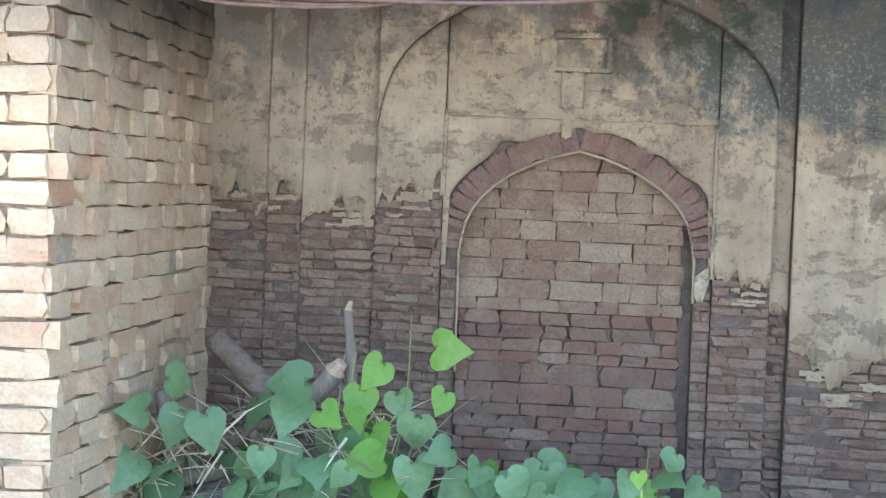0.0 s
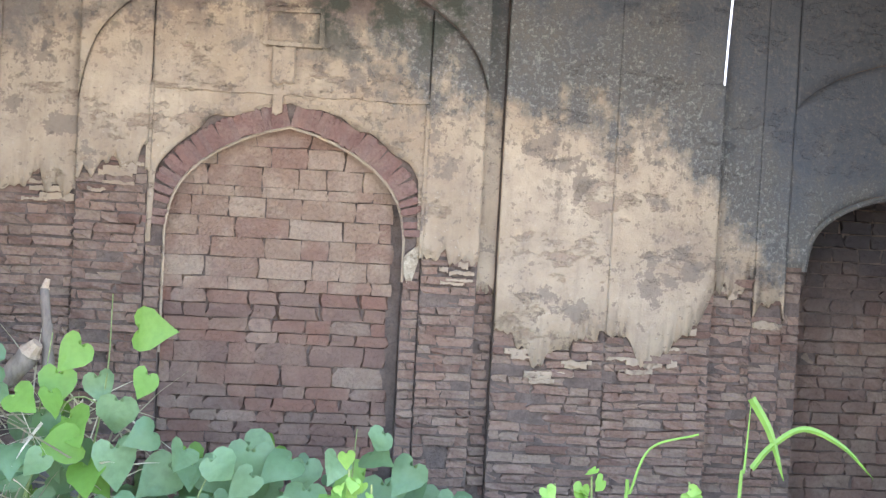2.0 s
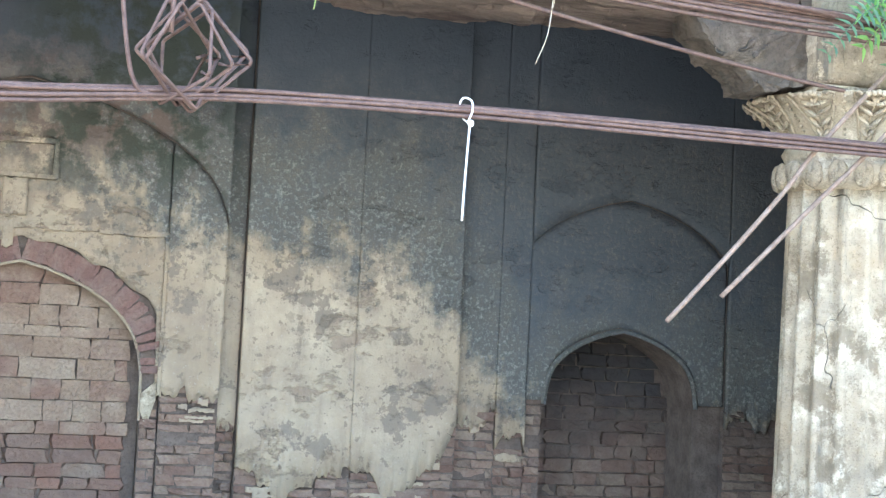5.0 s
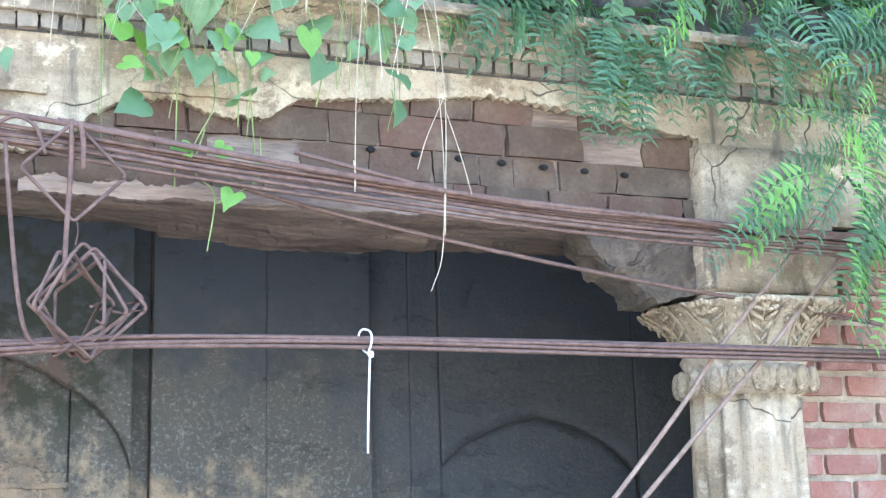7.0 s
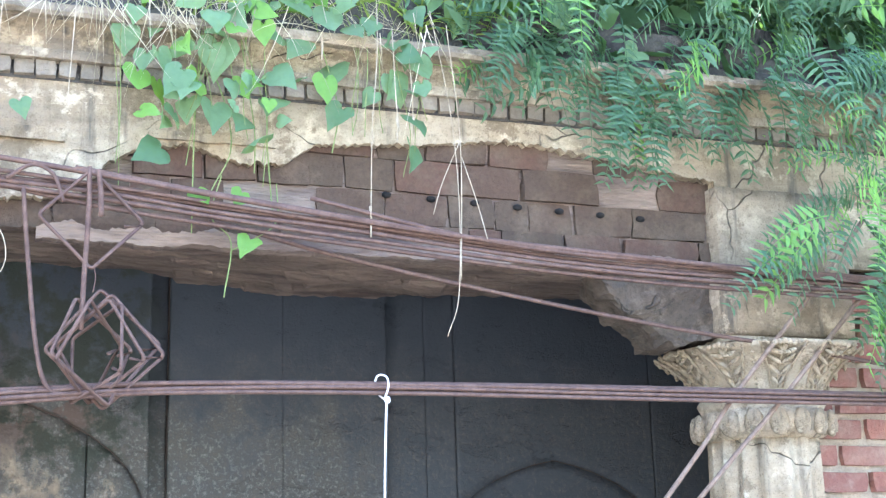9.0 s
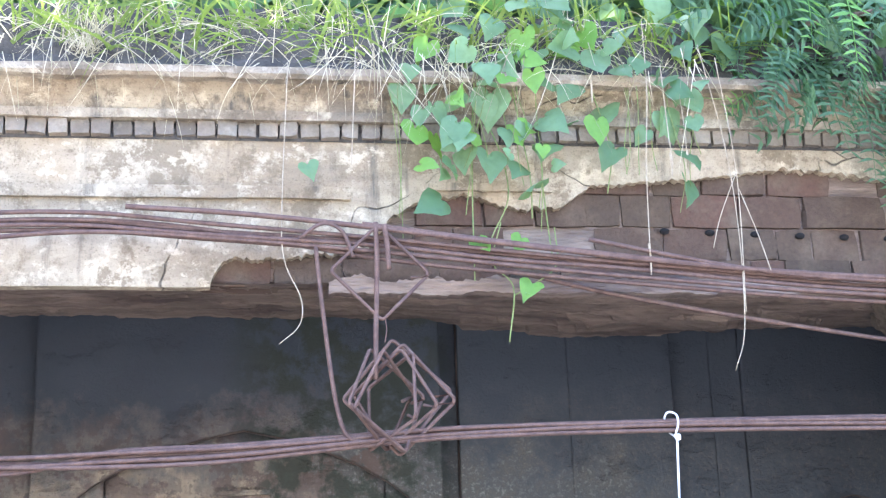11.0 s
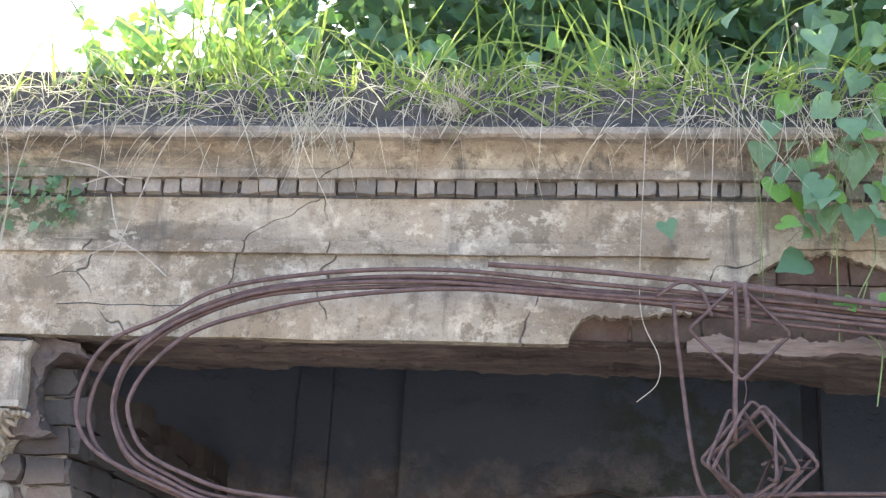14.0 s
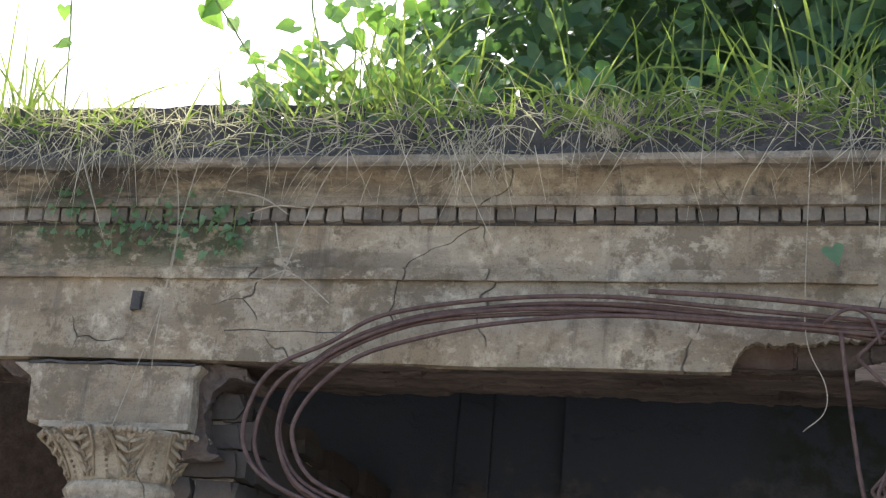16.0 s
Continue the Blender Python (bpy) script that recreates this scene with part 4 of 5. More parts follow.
def build_column(x, y, z_bell, label, fluted, r_top=0.205, r_low=0.27, flare=0.066):
    col = thing("column", label, "column", Matrix.Translation((x, y, 0)), "columns of the veranda")
    bm = bmesh.new()
    prof = [(r_low + 0.02, 0.0)] + [(r_low + (r_top - r_low) * (k / 12) ** 1.3, 0.08 + (z_bell - 0.20) * k / 12) for k in range(13)]
    lathe(bm, prof, 128, 0.13 if fluted else 0.0, 16)
    for v in bm.verts:
        if fluted:
            v.co += v.co.normalized() * (0.006 * noise.noise(v.co * 9))
    part("shaft", bm, M_COLUMN, col, "fluted weathered stucco shaft", True)
    bm = bmesh.new()
    a = z_bell - 0.13
    lathe(bm, [(r_top, a - 0.03), (r_top + 0.03, a - 0.01), (r_top + 0.045, a + 0.03), (r_top + 0.035, a + 0.06), (r_top + 0.012, a + 0.07), (r_top + 0.02, a + 0.085), (r_top + 0.03, a + 0.105), (r_top + 0.015, a + 0.13), (r_top - 0.01, a + 0.14)], 48)
    ring = part("astragal", bm, M_COLUMN, col, "moulded ring of hanging petals", True)
    egg = bmesh.new()
    bmesh.ops.create_uvsphere(egg, u_segments=8, v_segments=6, radius=1)
    for v in egg.verts:
        v.co = (v.co.x * 0.036, v.co.y * 0.022, v.co.z * 0.05)
    eggm = mesh_of(egg, "egg", True)
    eggm.materials.append(M_COLUMN)
    for k in range(18):
        t = 6.2832 * k / 18
        e = part("petal", eggm, M_COLUMN, ring)
        e.location = ((r_top + 0.040) * math.sin(t), -(r_top + 0.040) * math.cos(t), a + 0.02)
        e.rotation_euler = (0, 0, t)
    bm = bmesh.new()
    H = 0.155
    lathe(bm, [(r_top + 0.012 + flare * (k / 8) ** 1.4, z_bell + H * k / 8) for k in range(9)] + [(r_top + flare + 0.01, z_bell + H + 0.006), (0.05, z_bell + H + 0.006)], 40)
    bell = part("bell", bm, M_COLUMN, col, "flared capital carved with acanthus leaves", True)
    lm = mesh_of(acanthus(0.140, 0.066 + 0.3 * (flare - 0.066), flare - 0.002), "acanthus_leaf", True)
    lm.materials.append(M_COLUMN)
    for k in range(10):
        t = 6.2832 * (k + 0.5) / 10
        o = part("acanthus_leaf", lm, M_COLUMN, bell)
        o.location = ((r_top + 0.012) * math.sin(t), -(r_top + 0.012) * math.cos(t), z_bell + 0.010)
        o.rotation_euler = (0, 0, t)
    bead = bmesh.new()
    for k in range(9):
        zz = k / 8
        bmesh.ops.create_icosphere(bead, subdivisions=1, radius=0.0065, matrix=Matrix.Translation((0, -0.004 - (flare - 0.002) * zz ** 1.4, 0.01 + 0.13 * zz)))
    bead = mesh_of(bead, "bead_rib", True)
    bead.materials.append(M_COLUMN)
    for k in range(10):
        t = 6.2832 * k / 10
        for m, rr, dz in ((bead, r_top + 0.012, 0.0),):
            o = part("bead_rib", m, M_COLUMN, bell)
            o.location = (rr * math.sin(t), -rr * math.cos(t), z_bell + dz)
            o.rotation_euler = (0, 0, t)
    bm = bmesh.new()
    add_box(bm, (-r_top - 0.06, -r_top - 0.03, z_bell + H + 0.01), (r_top + 0.06, r_top + 0.06, z_bell + H + 0.03), 0.003)
    part("abacus", bm, M_COLUMN, col)
    return col


build_column(-2.06, FY + 0.22, 2.265, "pale stucco column with an acanthus capital", True, 0.205, 0.235, 0.10)
build_column(2.885, FY + 0.22, 2.25, "weathered fluted stucco column with a chipped capital", True, 0.205, 0.235, 0.135)


# ---- reinforcing bars hung along the front ----
def bar(pts, y, r, per=6, wob=0.004, seed=0.0):
    P = spline([(x, y + wob * noise.noise(Vector((x * 2, seed, 0))), z + wob * noise.noise(Vector((x * 2.3, seed, 5)))) for x, z in pts], per)
    bm = bmesh.new()
    tube(bm, P, r, 7)
    return bm


RUN_TOP = [(4.6, 2.585), (2.80, 2.60), (1.95, 2.63), (1.19, 2.69), (0.84, 2.72), (0.44, 2.76)]
RUN_LOW = [(-0.33, 2.132), (0.0, 2.145), (0.33, 2.17), (0.66, 2.195), (1.33, 2.208), (2.4, 2.208), (4.6, 2.20)]
OUTER = [(-0.09, 2.83), (-0.44, 2.86), (-0.79, 2.85), (-1.13, 2.79), (-1.3, 2.7), (-1.47, 2.62), (-1.54, 2.51), (-1.55, 2.38), (-1.47, 2.27), (-1.25, 2.172), (-1.08, 2.122), (-0.65, 2.117)]
MIDDLE = [(-0.09, 2.805), (-0.44, 2.83), (-0.79, 2.82), (-1.05, 2.78), (-1.27, 2.69), (-1.4, 2.58), (-1.44, 2.47), (-1.43, 2.37), (-1.37, 2.27), (-1.25, 2.202), (-1.08, 2.142), (-0.7, 2.122)]
INNER = [(-0.09, 2.785), (-0.44, 2.8), (-0.78, 2.77), (-1.04, 2.71), (-1.21, 2.65), (-1.32, 2.56), (-1.38, 2.47), (-1.39, 2.39), (-1.33, 2.28), (-1.2, 2.212), (-1.03, 2.162), (-0.7, 2.142)]


def build_rebars():
    bundle = thing("rebar_bundle", "bundle of rusty reinforcing bars bent into a long loop", "steel bars", FR)
    for i, (loop, dz, dy) in enumerate(((OUTER, 0.0, 0.0), (MIDDLE, 0.006, 0.014), (MIDDLE, -0.008, 0.0), (MIDDLE, -0.02, 0.014), (INNER, 0.0, 0.0), (OUTER, -0.018, 0.014))):
        sh = [(x + (0.035 * (i == 5)), z + dz) for x, z in loop]
        top = [(x, z + 0.0105 * (2.5 - i) + 0.4 * dz) for x, z in RUN_TOP]
        low = [(x, z + 0.0068 * (i - 2.5) * (1 if x > 0.2 else 1.4)) for x, z in RUN_LOW]
        part("rebar", bar(top + sh + low, FY - 0.15 + dy, 0.0072, 7, 0.006, i * 3.3), M_REBAR, bundle, "", True)
    for i in range(3):
        part("rebar", bar([(-0.31 + 0.7 * i, 2.872 - 0.045 * i), (0.19 + 0.7 * i, 2.84 - 0.075 * i), (1.4 + 0.3 * i, 2.705 - 0.025 * i), (2.2 + 0.1 * i, 2.655 - 0.006 * i), (2.9, 2.632 - 0.008 * i), (4.6, 2.61 - 0.008 * i)], FY - 0.168, 0.0085 if i == 0 else 0.0072, 6, 0.006, 20 + i), M_REBAR, bundle, "", True)
    # the bent hook over the top run
    part("tie_bar", bar([(0.20, 2.78), (0.27, 2.825), (0.33, 2.80), (0.36, 2.72)], FY - 0.17, 0.006, 6, 0, 1), M_REBAR, bundle, "", True)

    st = thing("stirrup_bunch", "bunch of rusty square steel stirrups hanging from the bars", "stirrups", FR)

    def ring(c, w, h, turn, yaw, pitch):
        pts = []
        for k in range(4):
            for s in range(5):
                a = k * math.pi / 2 + s / 4 * math.pi / 2
                cx, cz = ((1, 1), (-1, 1), (-1, -1), (1, -1))[k]
                pts.append(Vector((cx * (w / 2 - 0.012) + 0.012 * math.cos(a), 0, cz * (h / 2 - 0.012) + 0.012 * math.sin(a))))
        pts.append(pts[0].copy() + Vector((0, 0.008, 0)))
        pts.append(pts[0] + Vector((-0.03, 0.008, -0.035)))
        m = Matrix.Translation(c) @ Euler((radians(pitch), 0, radians(yaw))).to_matrix().to_4x4() @ Euler((0, radians(turn), 0)).to_matrix().to_4x4()
        bm = bmesh.new()
        tube(bm, [m @ p for p in pts], 0.0055, 6)
        return bm

    part("stirrup", ring((0.44, FY - 0.17, 2.675), 0.215, 0.205, 45, 0, 0), M_REBAR, st, "", True)
    for dx, dz, w, h, turn, yaw, pitch in ((0.01, 0, 0.235, 0.235, 40, 8, 3), (0.022, -0.012, 0.23, 0.235, 50, -22, 8), (-0.022, -0.016, 0.235, 0.22, 34, 38, -12), (0.0, -0.014, 0.2, 0.235, 62, -45, 14), (-0.03, -0.02, 0.24, 0.2, 25, 52, 16), (-0.01, -0.02, 0.22, 0.225, 70, -62, -14)):
        part("stirrup", ring((0.475 + dx, FY - 0.16 + dx * 0.6, 2.305 + dz), w, h, turn, yaw, pitch), M_REBAR, st, "", True)
    part("hanger", bar([(0.43, 2.83), (0.432, 2.7), (0.425, 2.52), (0.42, 2.35)], FY - 0.17, 0.008, 4, 0, 2), M_REBAR, st, "", True)
    part("hanger", bar([(0.455, 2.82), (0.462, 2.76), (0.466, 2.68)], FY - 0.185, 0.008, 4, 0, 2), M_REBAR, st, "", True)
    part("hanger", bar([(0.25, 2.76), (0.265, 2.6), (0.30, 2.31), (0.335, 2.19), (0.40, 2.165)], FY - 0.15, 0.007, 5, 0, 2), M_REBAR, st, "", True)
    part("tie_wire", bar([(0.452, 2.53), (0.456, 2.50), (0.45, 2.46)], FY - 0.17, 0.002, 3, 0, 2), M_REBAR, st)

    for pts, name, r in (([(2.03, 1.60), (2.23, 1.815), (2.43, 2.04), (2.57, 2.215), (2.93, 2.60), (3.15, 2.85)], "steel_rod", 0.0085), ([(2.22, 1.69), (2.55, 2.01), (2.70, 2.15), (2.85, 2.30), (3.2, 2.66)], "steel_rod", 0.0085)):
        single(name, bar(pts, FY - 0.11, r, 5, 0.002, r), M_ROD, "straight pale rusty steel rod leaning against the column", "steel rod", FR, "", "leaning rods", True)
    single("cable", bar([(0.80, 2.72), (0.86, 2.71), (1.21, 2.63), (1.79, 2.53), (2.40, 2.44), (2.85, 2.39), (3.3, 2.33)], FY - 0.06, 0.0075, 5, 0.003, 4), M_REBAR, "thin grey cable slanting below the lintel", "cable", FR, "", "", True)

    cord = thing("cord", "white cord knotted over the lower steel bars", "cord", FR)
    bm = bmesh.new()
    tube(bm, spline([(1.318, FY - 0.165, 2.175), (1.325, FY - 0.178, 2.205), (1.322, FY - 0.175, 2.235), (1.300, FY - 0.165, 2.243), (1.296, FY - 0.14, 2.225), (1.31, FY - 0.13, 2.19), (1.322, FY - 0.155, 2.17)], 6), 0.0032, 6)
    part("loop", bm, M_STRING, cord, "", True)
    bm = bmesh.new()
    bmesh.ops.create_icosphere(bm, subdivisions=2, radius=0.010, matrix=Matrix.Translation((1.325, FY - 0.165, 2.168)))
    for v in bm.verts:
        v.co += Vector([0.006 * noise.noise(v.co * 60 + Vector((k * 9, 0, 0))) for k in range(3)])
    part("knot", bm, M_STRING, cord, "", True)
    part("tail", bar([(1.323, 2.165), (1.318, 2.06), (1.314, 1.95), (1.312, 1.872)], FY - 0.165, 0.0034, 6, 0.002, 3), M_STRING, cord, "", True)


build_rebars()


# ---- leaves ----
HALF = [(0.0, 0.26), (0.10, 0.40), (0.26, 0.46), (0.41, 0.38), (0.50, 0.18), (0.45, -0.06), (0.31, -0.28), (0.15, -0.50), (0.0, -0.72)]


def heart_leaf(fold, curl, rnd):
    """A cordate leaf with a pointed tip, folded along its midrib and waved at the edge."""
    bm = bmesh.new()

    def at(x, z, rim):
        wave = 0.035 * math.sin(z * 11 + fold * 20) * rim
        return bm.verts.new((x, -fold * abs(x) + curl * (z + 0.1) ** 2 + wave + 0.02 * (1 - rim), z - 0.26))

    spine = [at(0, z, 0) for z in (0.26, 0.08, -0.18, -0.45, -0.72)]
    for s in (-1, 1):
        rim = [at(s * x * (1 + rnd.uniform(-0.05, 0.05)), z + rnd.uniform(-0.015, 0.015), 1) for x, z in HALF[1:-1]]
        inner = [at(s * x * 0.5, z * 0.55 + 0.02, 0.3) for x, z in HALF[1:-1]]
        order = [0, 0, 1, 1, 2, 3, 4]
        for k in range(6):
            bm.faces.new((rim[k], rim[k + 1], inner[k + 1], inner[k]))
            if order[k] != order[k + 1]:
                bm.faces.new((inner[k], inner[k + 1], spine[order[k + 1]], spine[order[k]]))
            else:
                bm.faces.new((inner[k], inner[k + 1], spine[order[k]]))
        bm.faces.new((spine[0], rim[0], inner[0]))
        bm.faces.new((rim[6], spine[4], inner[6]))
    bmesh.ops.recalc_face_normals(bm, faces=bm.faces)
    return bm


rl = random.Random(21)
HEARTS = []
for mat in (M_HEART, M_HEARTY):
    row = []
    for k in range(5):
        me = mesh_of(heart_leaf(rl.uniform(-0.25, 0.35), rl.uniform(-0.5, 0.5), rl), "leaf", True)
        me.materials.append(mat)
        row.append(me)
    HEARTS.append(row)


def put_leaf(parent, x, y, z, size, young=False, tip=None):
    ob = part("leaf", rl.choice(HEARTS[1 if young else 0]), None, parent)
    ob.location = (x, y, z)
    ob.scale = (size * rl.uniform(0.85, 1.12),) * 3
    ob.rotation_euler = (rl.gauss(-0.45, 0.38), rl.gauss(0, 0.6) if tip is None else tip, rl.gauss(0, 0.45))
    return ob


def build_facade_vine():
    vine = thing("heart_leaf_vine", "heart-leaved green vine trailing over the cornice", "vine", FR)
    spots = [(0.67, 3.22), (0.81, 3.24), (0.98, 3.17), (0.56, 3.11), (0.74, 3.11), (0.88, 3.13), (0.8, 3.04), (0.9, 3.02), (0.67, 2.99), (0.93, 2.94), (0.64, 2.89), (0.89, 2.77), (0.75, 2.76), (0.91, 2.62), (1.21, 3.07), (1.18, 3.22), (1.39, 3.18), (1.43, 3.06), (1.43, 2.95), (1.08, 3.29), (0.96, 3.39), (1.07, 3.39), (0.84, 3.36), (0.92, 3.57), (0.72, 3.49), (1.05, 3.49), (1.15, 3.37), (1.27, 3.47), (1.01, 3.54), (1.51, 3.55), (1.44, 3.42), (1.39, 3.59), (0.53, 3.26), (0.23, 3.0), (0.83, 3.49)]
    more = [(2.27, 3.37), (2.19, 3.25), (1.8, 3.42), (2.67, 3.53), (1.46, 3.25), (1.38, 3.18), (2.13, 3.47), (1.61, 3.46)]
    for k, (x, z) in enumerate(spots + more):
        put_leaf(vine, x, FY - 0.13 + rl.gauss(0, 0.02), z + 0.03, rl.uniform(0.085, 0.125) if k not in (11, 12, 13, 33) else 0.075, k in (11, 12, 13, 3, 4, 5))
    for k in range(48):
        z = rl.uniform(3.0, 3.45)
        put_leaf(vine, rl.uniform(0.55, 1.5 if z > 3.15 else 1.0), FY - 0.15 + rl.gauss(0, 0.03), z, rl.uniform(0.055, 0.10), k % 4 == 0)
    for k in range(95):
        x = rl.uniform(0.45, 1.9) if k % 3 else rl.uniform(1.6, 3.3)
        put_leaf(vine, x, FY - 0.16 + rl.uniform(0, 0.25), rl.uniform(3.42, 3.95), rl.uniform(0.07, 0.12), rl.random() < 0.25)
    for pts in ([(0.77, 3.55), (0.76, 3.3), (0.745, 3.0), (0.74, 2.67)], [(0.86, 3.5), (0.90, 3.2), (0.93, 3.0), (0.93, 2.86)], [(0.62, 3.45), (0.80, 3.18), (0.86, 2.95), (0.80, 2.80)], [(0.83, 2.85), (0.80, 2.72), (0.86, 2.64), (0.84, 2.47)], [(1.0, 2.84), (1.0, 2.72), (0.93, 2.66), (0.86, 2.62)], [(1.1, 3.5), (1.15, 3.3), (1.2, 3.1), (1.18, 2.95)], [(1.05, 3.55), (1.3, 3.35), (1.6, 3.28), (1.75, 3.35), (1.8, 3.5)], [(0.97, 3.0), (0.98, 2.85), (0.99, 2.74)]):
        part("stem", bar(pts, FY - 0.10, 0.0022, 6, 0.02, pts[0][0] * 9), M_STEM, vine)
    for k in range(16):
        x, z = rl.uniform(0.5, 1.5), rl.uniform(2.75, 3.1)
        part("stem", bar([(x + rl.gauss(0, 0.05), 3.48), (x + rl.gauss(0, 0.03), 3.3), (x, (z + 3.2) / 2), (x + rl.gauss(0, 0.02), z)], FY - 0.13, 0.0014, 6, 0.03, k * 2.7), M_STEM, vine)
    roots = thing("hanging_roots", "pale dry roots hanging over the lintel", "roots", FR)
    for pts in ([(1.31, 3.5), (1.31, 3.25), (1.29, 3.0), (1.28, 2.70)], [(1.50, 3.45), (1.56, 3.1), (1.58, 2.8), (1.57, 2.5), (1.53, 2.37)], [(1.55, 3.4), (1.585, 3.0), (1.575, 2.55)], [(1.58, 3.0), (1.52, 2.86), (1.49, 2.76)], [(1.585, 2.95), (1.63, 2.8), (1.66, 2.68)], [(0.38, 3.40), (0.37, 3.2), (0.36, 3.01)], [(0.17, 3.35), (0.15, 2.9), (0.155, 2.72), (0.205, 2.6), (0.20, 2.52), (0.14, 2.46)], [(-1.92, 3.42), (-1.86, 3.1), (-1.87, 2.85), (-1.93, 2.6), (-1.98, 2.42)], [(-1.80, 3.4), (-1.85, 3.1), (-1.88, 2.75), (-1.88, 2.6)], [(1.42, 3.3), (1.43, 3.15), (1.43, 3.02)], [(1.36, 3.35), (1.37, 3.1), (1.38, 3.0)]):
        part("root", bar(pts, FY - 0.165, 0.0016, 6, 0.045, pts[0][0] * 5), M_ROOT, roots, "", True)
    for p in ((1.282, 2.72, 0.05), (1.43, 3.04, 0.04), (1.375, 3.03, 0.04), (1.13, 3.28, 0.045)):
        bm = bmesh.new()
        tube(bm, [(p[0], FY - 0.165, p[1] + p[2]), (p[0] + 0.002, FY - 0.165, p[1]), (p[0], FY - 0.165, p[1] - p[2])], 0.0042, 6, 0.002)
        part("root_tip", bm, M_ROOT, roots)
    star = thing("dry_stalk", "pale dry grass stalk with spread seed arms", "dry plant", FR)
    for pts in ([(-1.47, 2.94), (-1.57, 2.895), (-1.67, 2.83)], [(-1.47, 2.94), (-1.50, 2.87), (-1.52, 2.79)], [(-1.47, 2.94), (-1.39, 2.89), (-1.31, 2.82)], [(-1.47, 2.94), (-1.50, 3.02), (-1.52, 3.10)], [(-1.47, 2.94), (-1.42, 3.1), (-1.37, 3.24), (-1.30, 3.34), (-1.15, 3.42)], [(-1.70, 3.21), (-1.58, 3.19), (-1.48, 3.13)], [(-1.62, 3.13), (-1.53, 3.16), (-1.42, 3.15)]):
        part("stalk", bar(pts, FY - 0.17, 0.0024, 6, 0.012, pts[1][0]), M_ROOT, star, "", True)


build_facade_vine()


def build_wall_weed():
    weed = thing("wall_weed", "small-leaved dark weed rooted in the cracked cornice", "weed", FR)
    for k in range(9):
        x = -2.35 + 0.085 * k + rl.uniform(-0.03, 0.03)
        z = 3.02 + rl.uniform(0, 0.08)
        pts = [(x, z), (x + rl.gauss(0, 0.03), z + 0.08), (x + rl.gauss(0, 0.06), z + rl.uniform(0.13, 0.2))]
        part("stem", bar(pts, FY - 0.03, 0.0018, 4, 0.01, x), M_STEM, weed)
        for j in range(13):
            t = rl.random()
            put_leaf(weed, x + rl.gauss(0, 0.035), FY - 0.035 - rl.uniform(0, 0.03), z + 0.18 * t, rl.uniform(0.018, 0.036))


build_wall_weed()


# ---- feathery tree hanging over the second column ----
def frond_mesh(mat, n=11, length=0.36, seed=0):
    r = random.Random(seed)
    bm = bmesh.new()
    bend = r.uniform(0.12, 0.3)
    spine = [Vector((0, -0.05 * math.sin(3 * k / n), -length * k / n + bend * 0)) + Vector((bend * length * (k / n) ** 2, 0, 0)) for k in range(n + 1)]
    tube(bm, spine, 0.0028, 4, 0.001)
    for k in range(1, n + 1):
        p = spine[k]
        for s in (-1, 1):
            L = (0.070 + r.uniform(-0.010, 0.010)) * (1 - 0.4 * (k / n) ** 2) * (0.75 + 0.25 * min(1, k / 2))
            d = Vector((s * 0.95, r.uniform(-0.35, 0.2), -0.12 - 0.35 * k / n + r.uniform(-0.12, 0.12))).normalized()
            w = Vector((0.25 * s, 0.25, 0.55)).cross(d).normalized()
            side = d.cross(w).normalized() * L * 0.17
            q = [p, p + d * L * 0.25 + side, p + d * L * 0.6 + side * 0.85 + Vector((0, 0, -0.004)), p + d * L + Vector((0, 0, -0.012)), p + d * L * 0.55 - side, p + d * L * 0.2 - side * 0.8]
            mids = [bm.verts.new(v) for v in q]
            rib = bm.verts.new(p + d * L * 0.45 + w * 0.006)
            for a in range(6):
                bm.faces.new((rib, mids[a], mids[(a + 1) % 6]))
    me = mesh_of(bm, "frond")
    me.materials.append(mat)
    return me


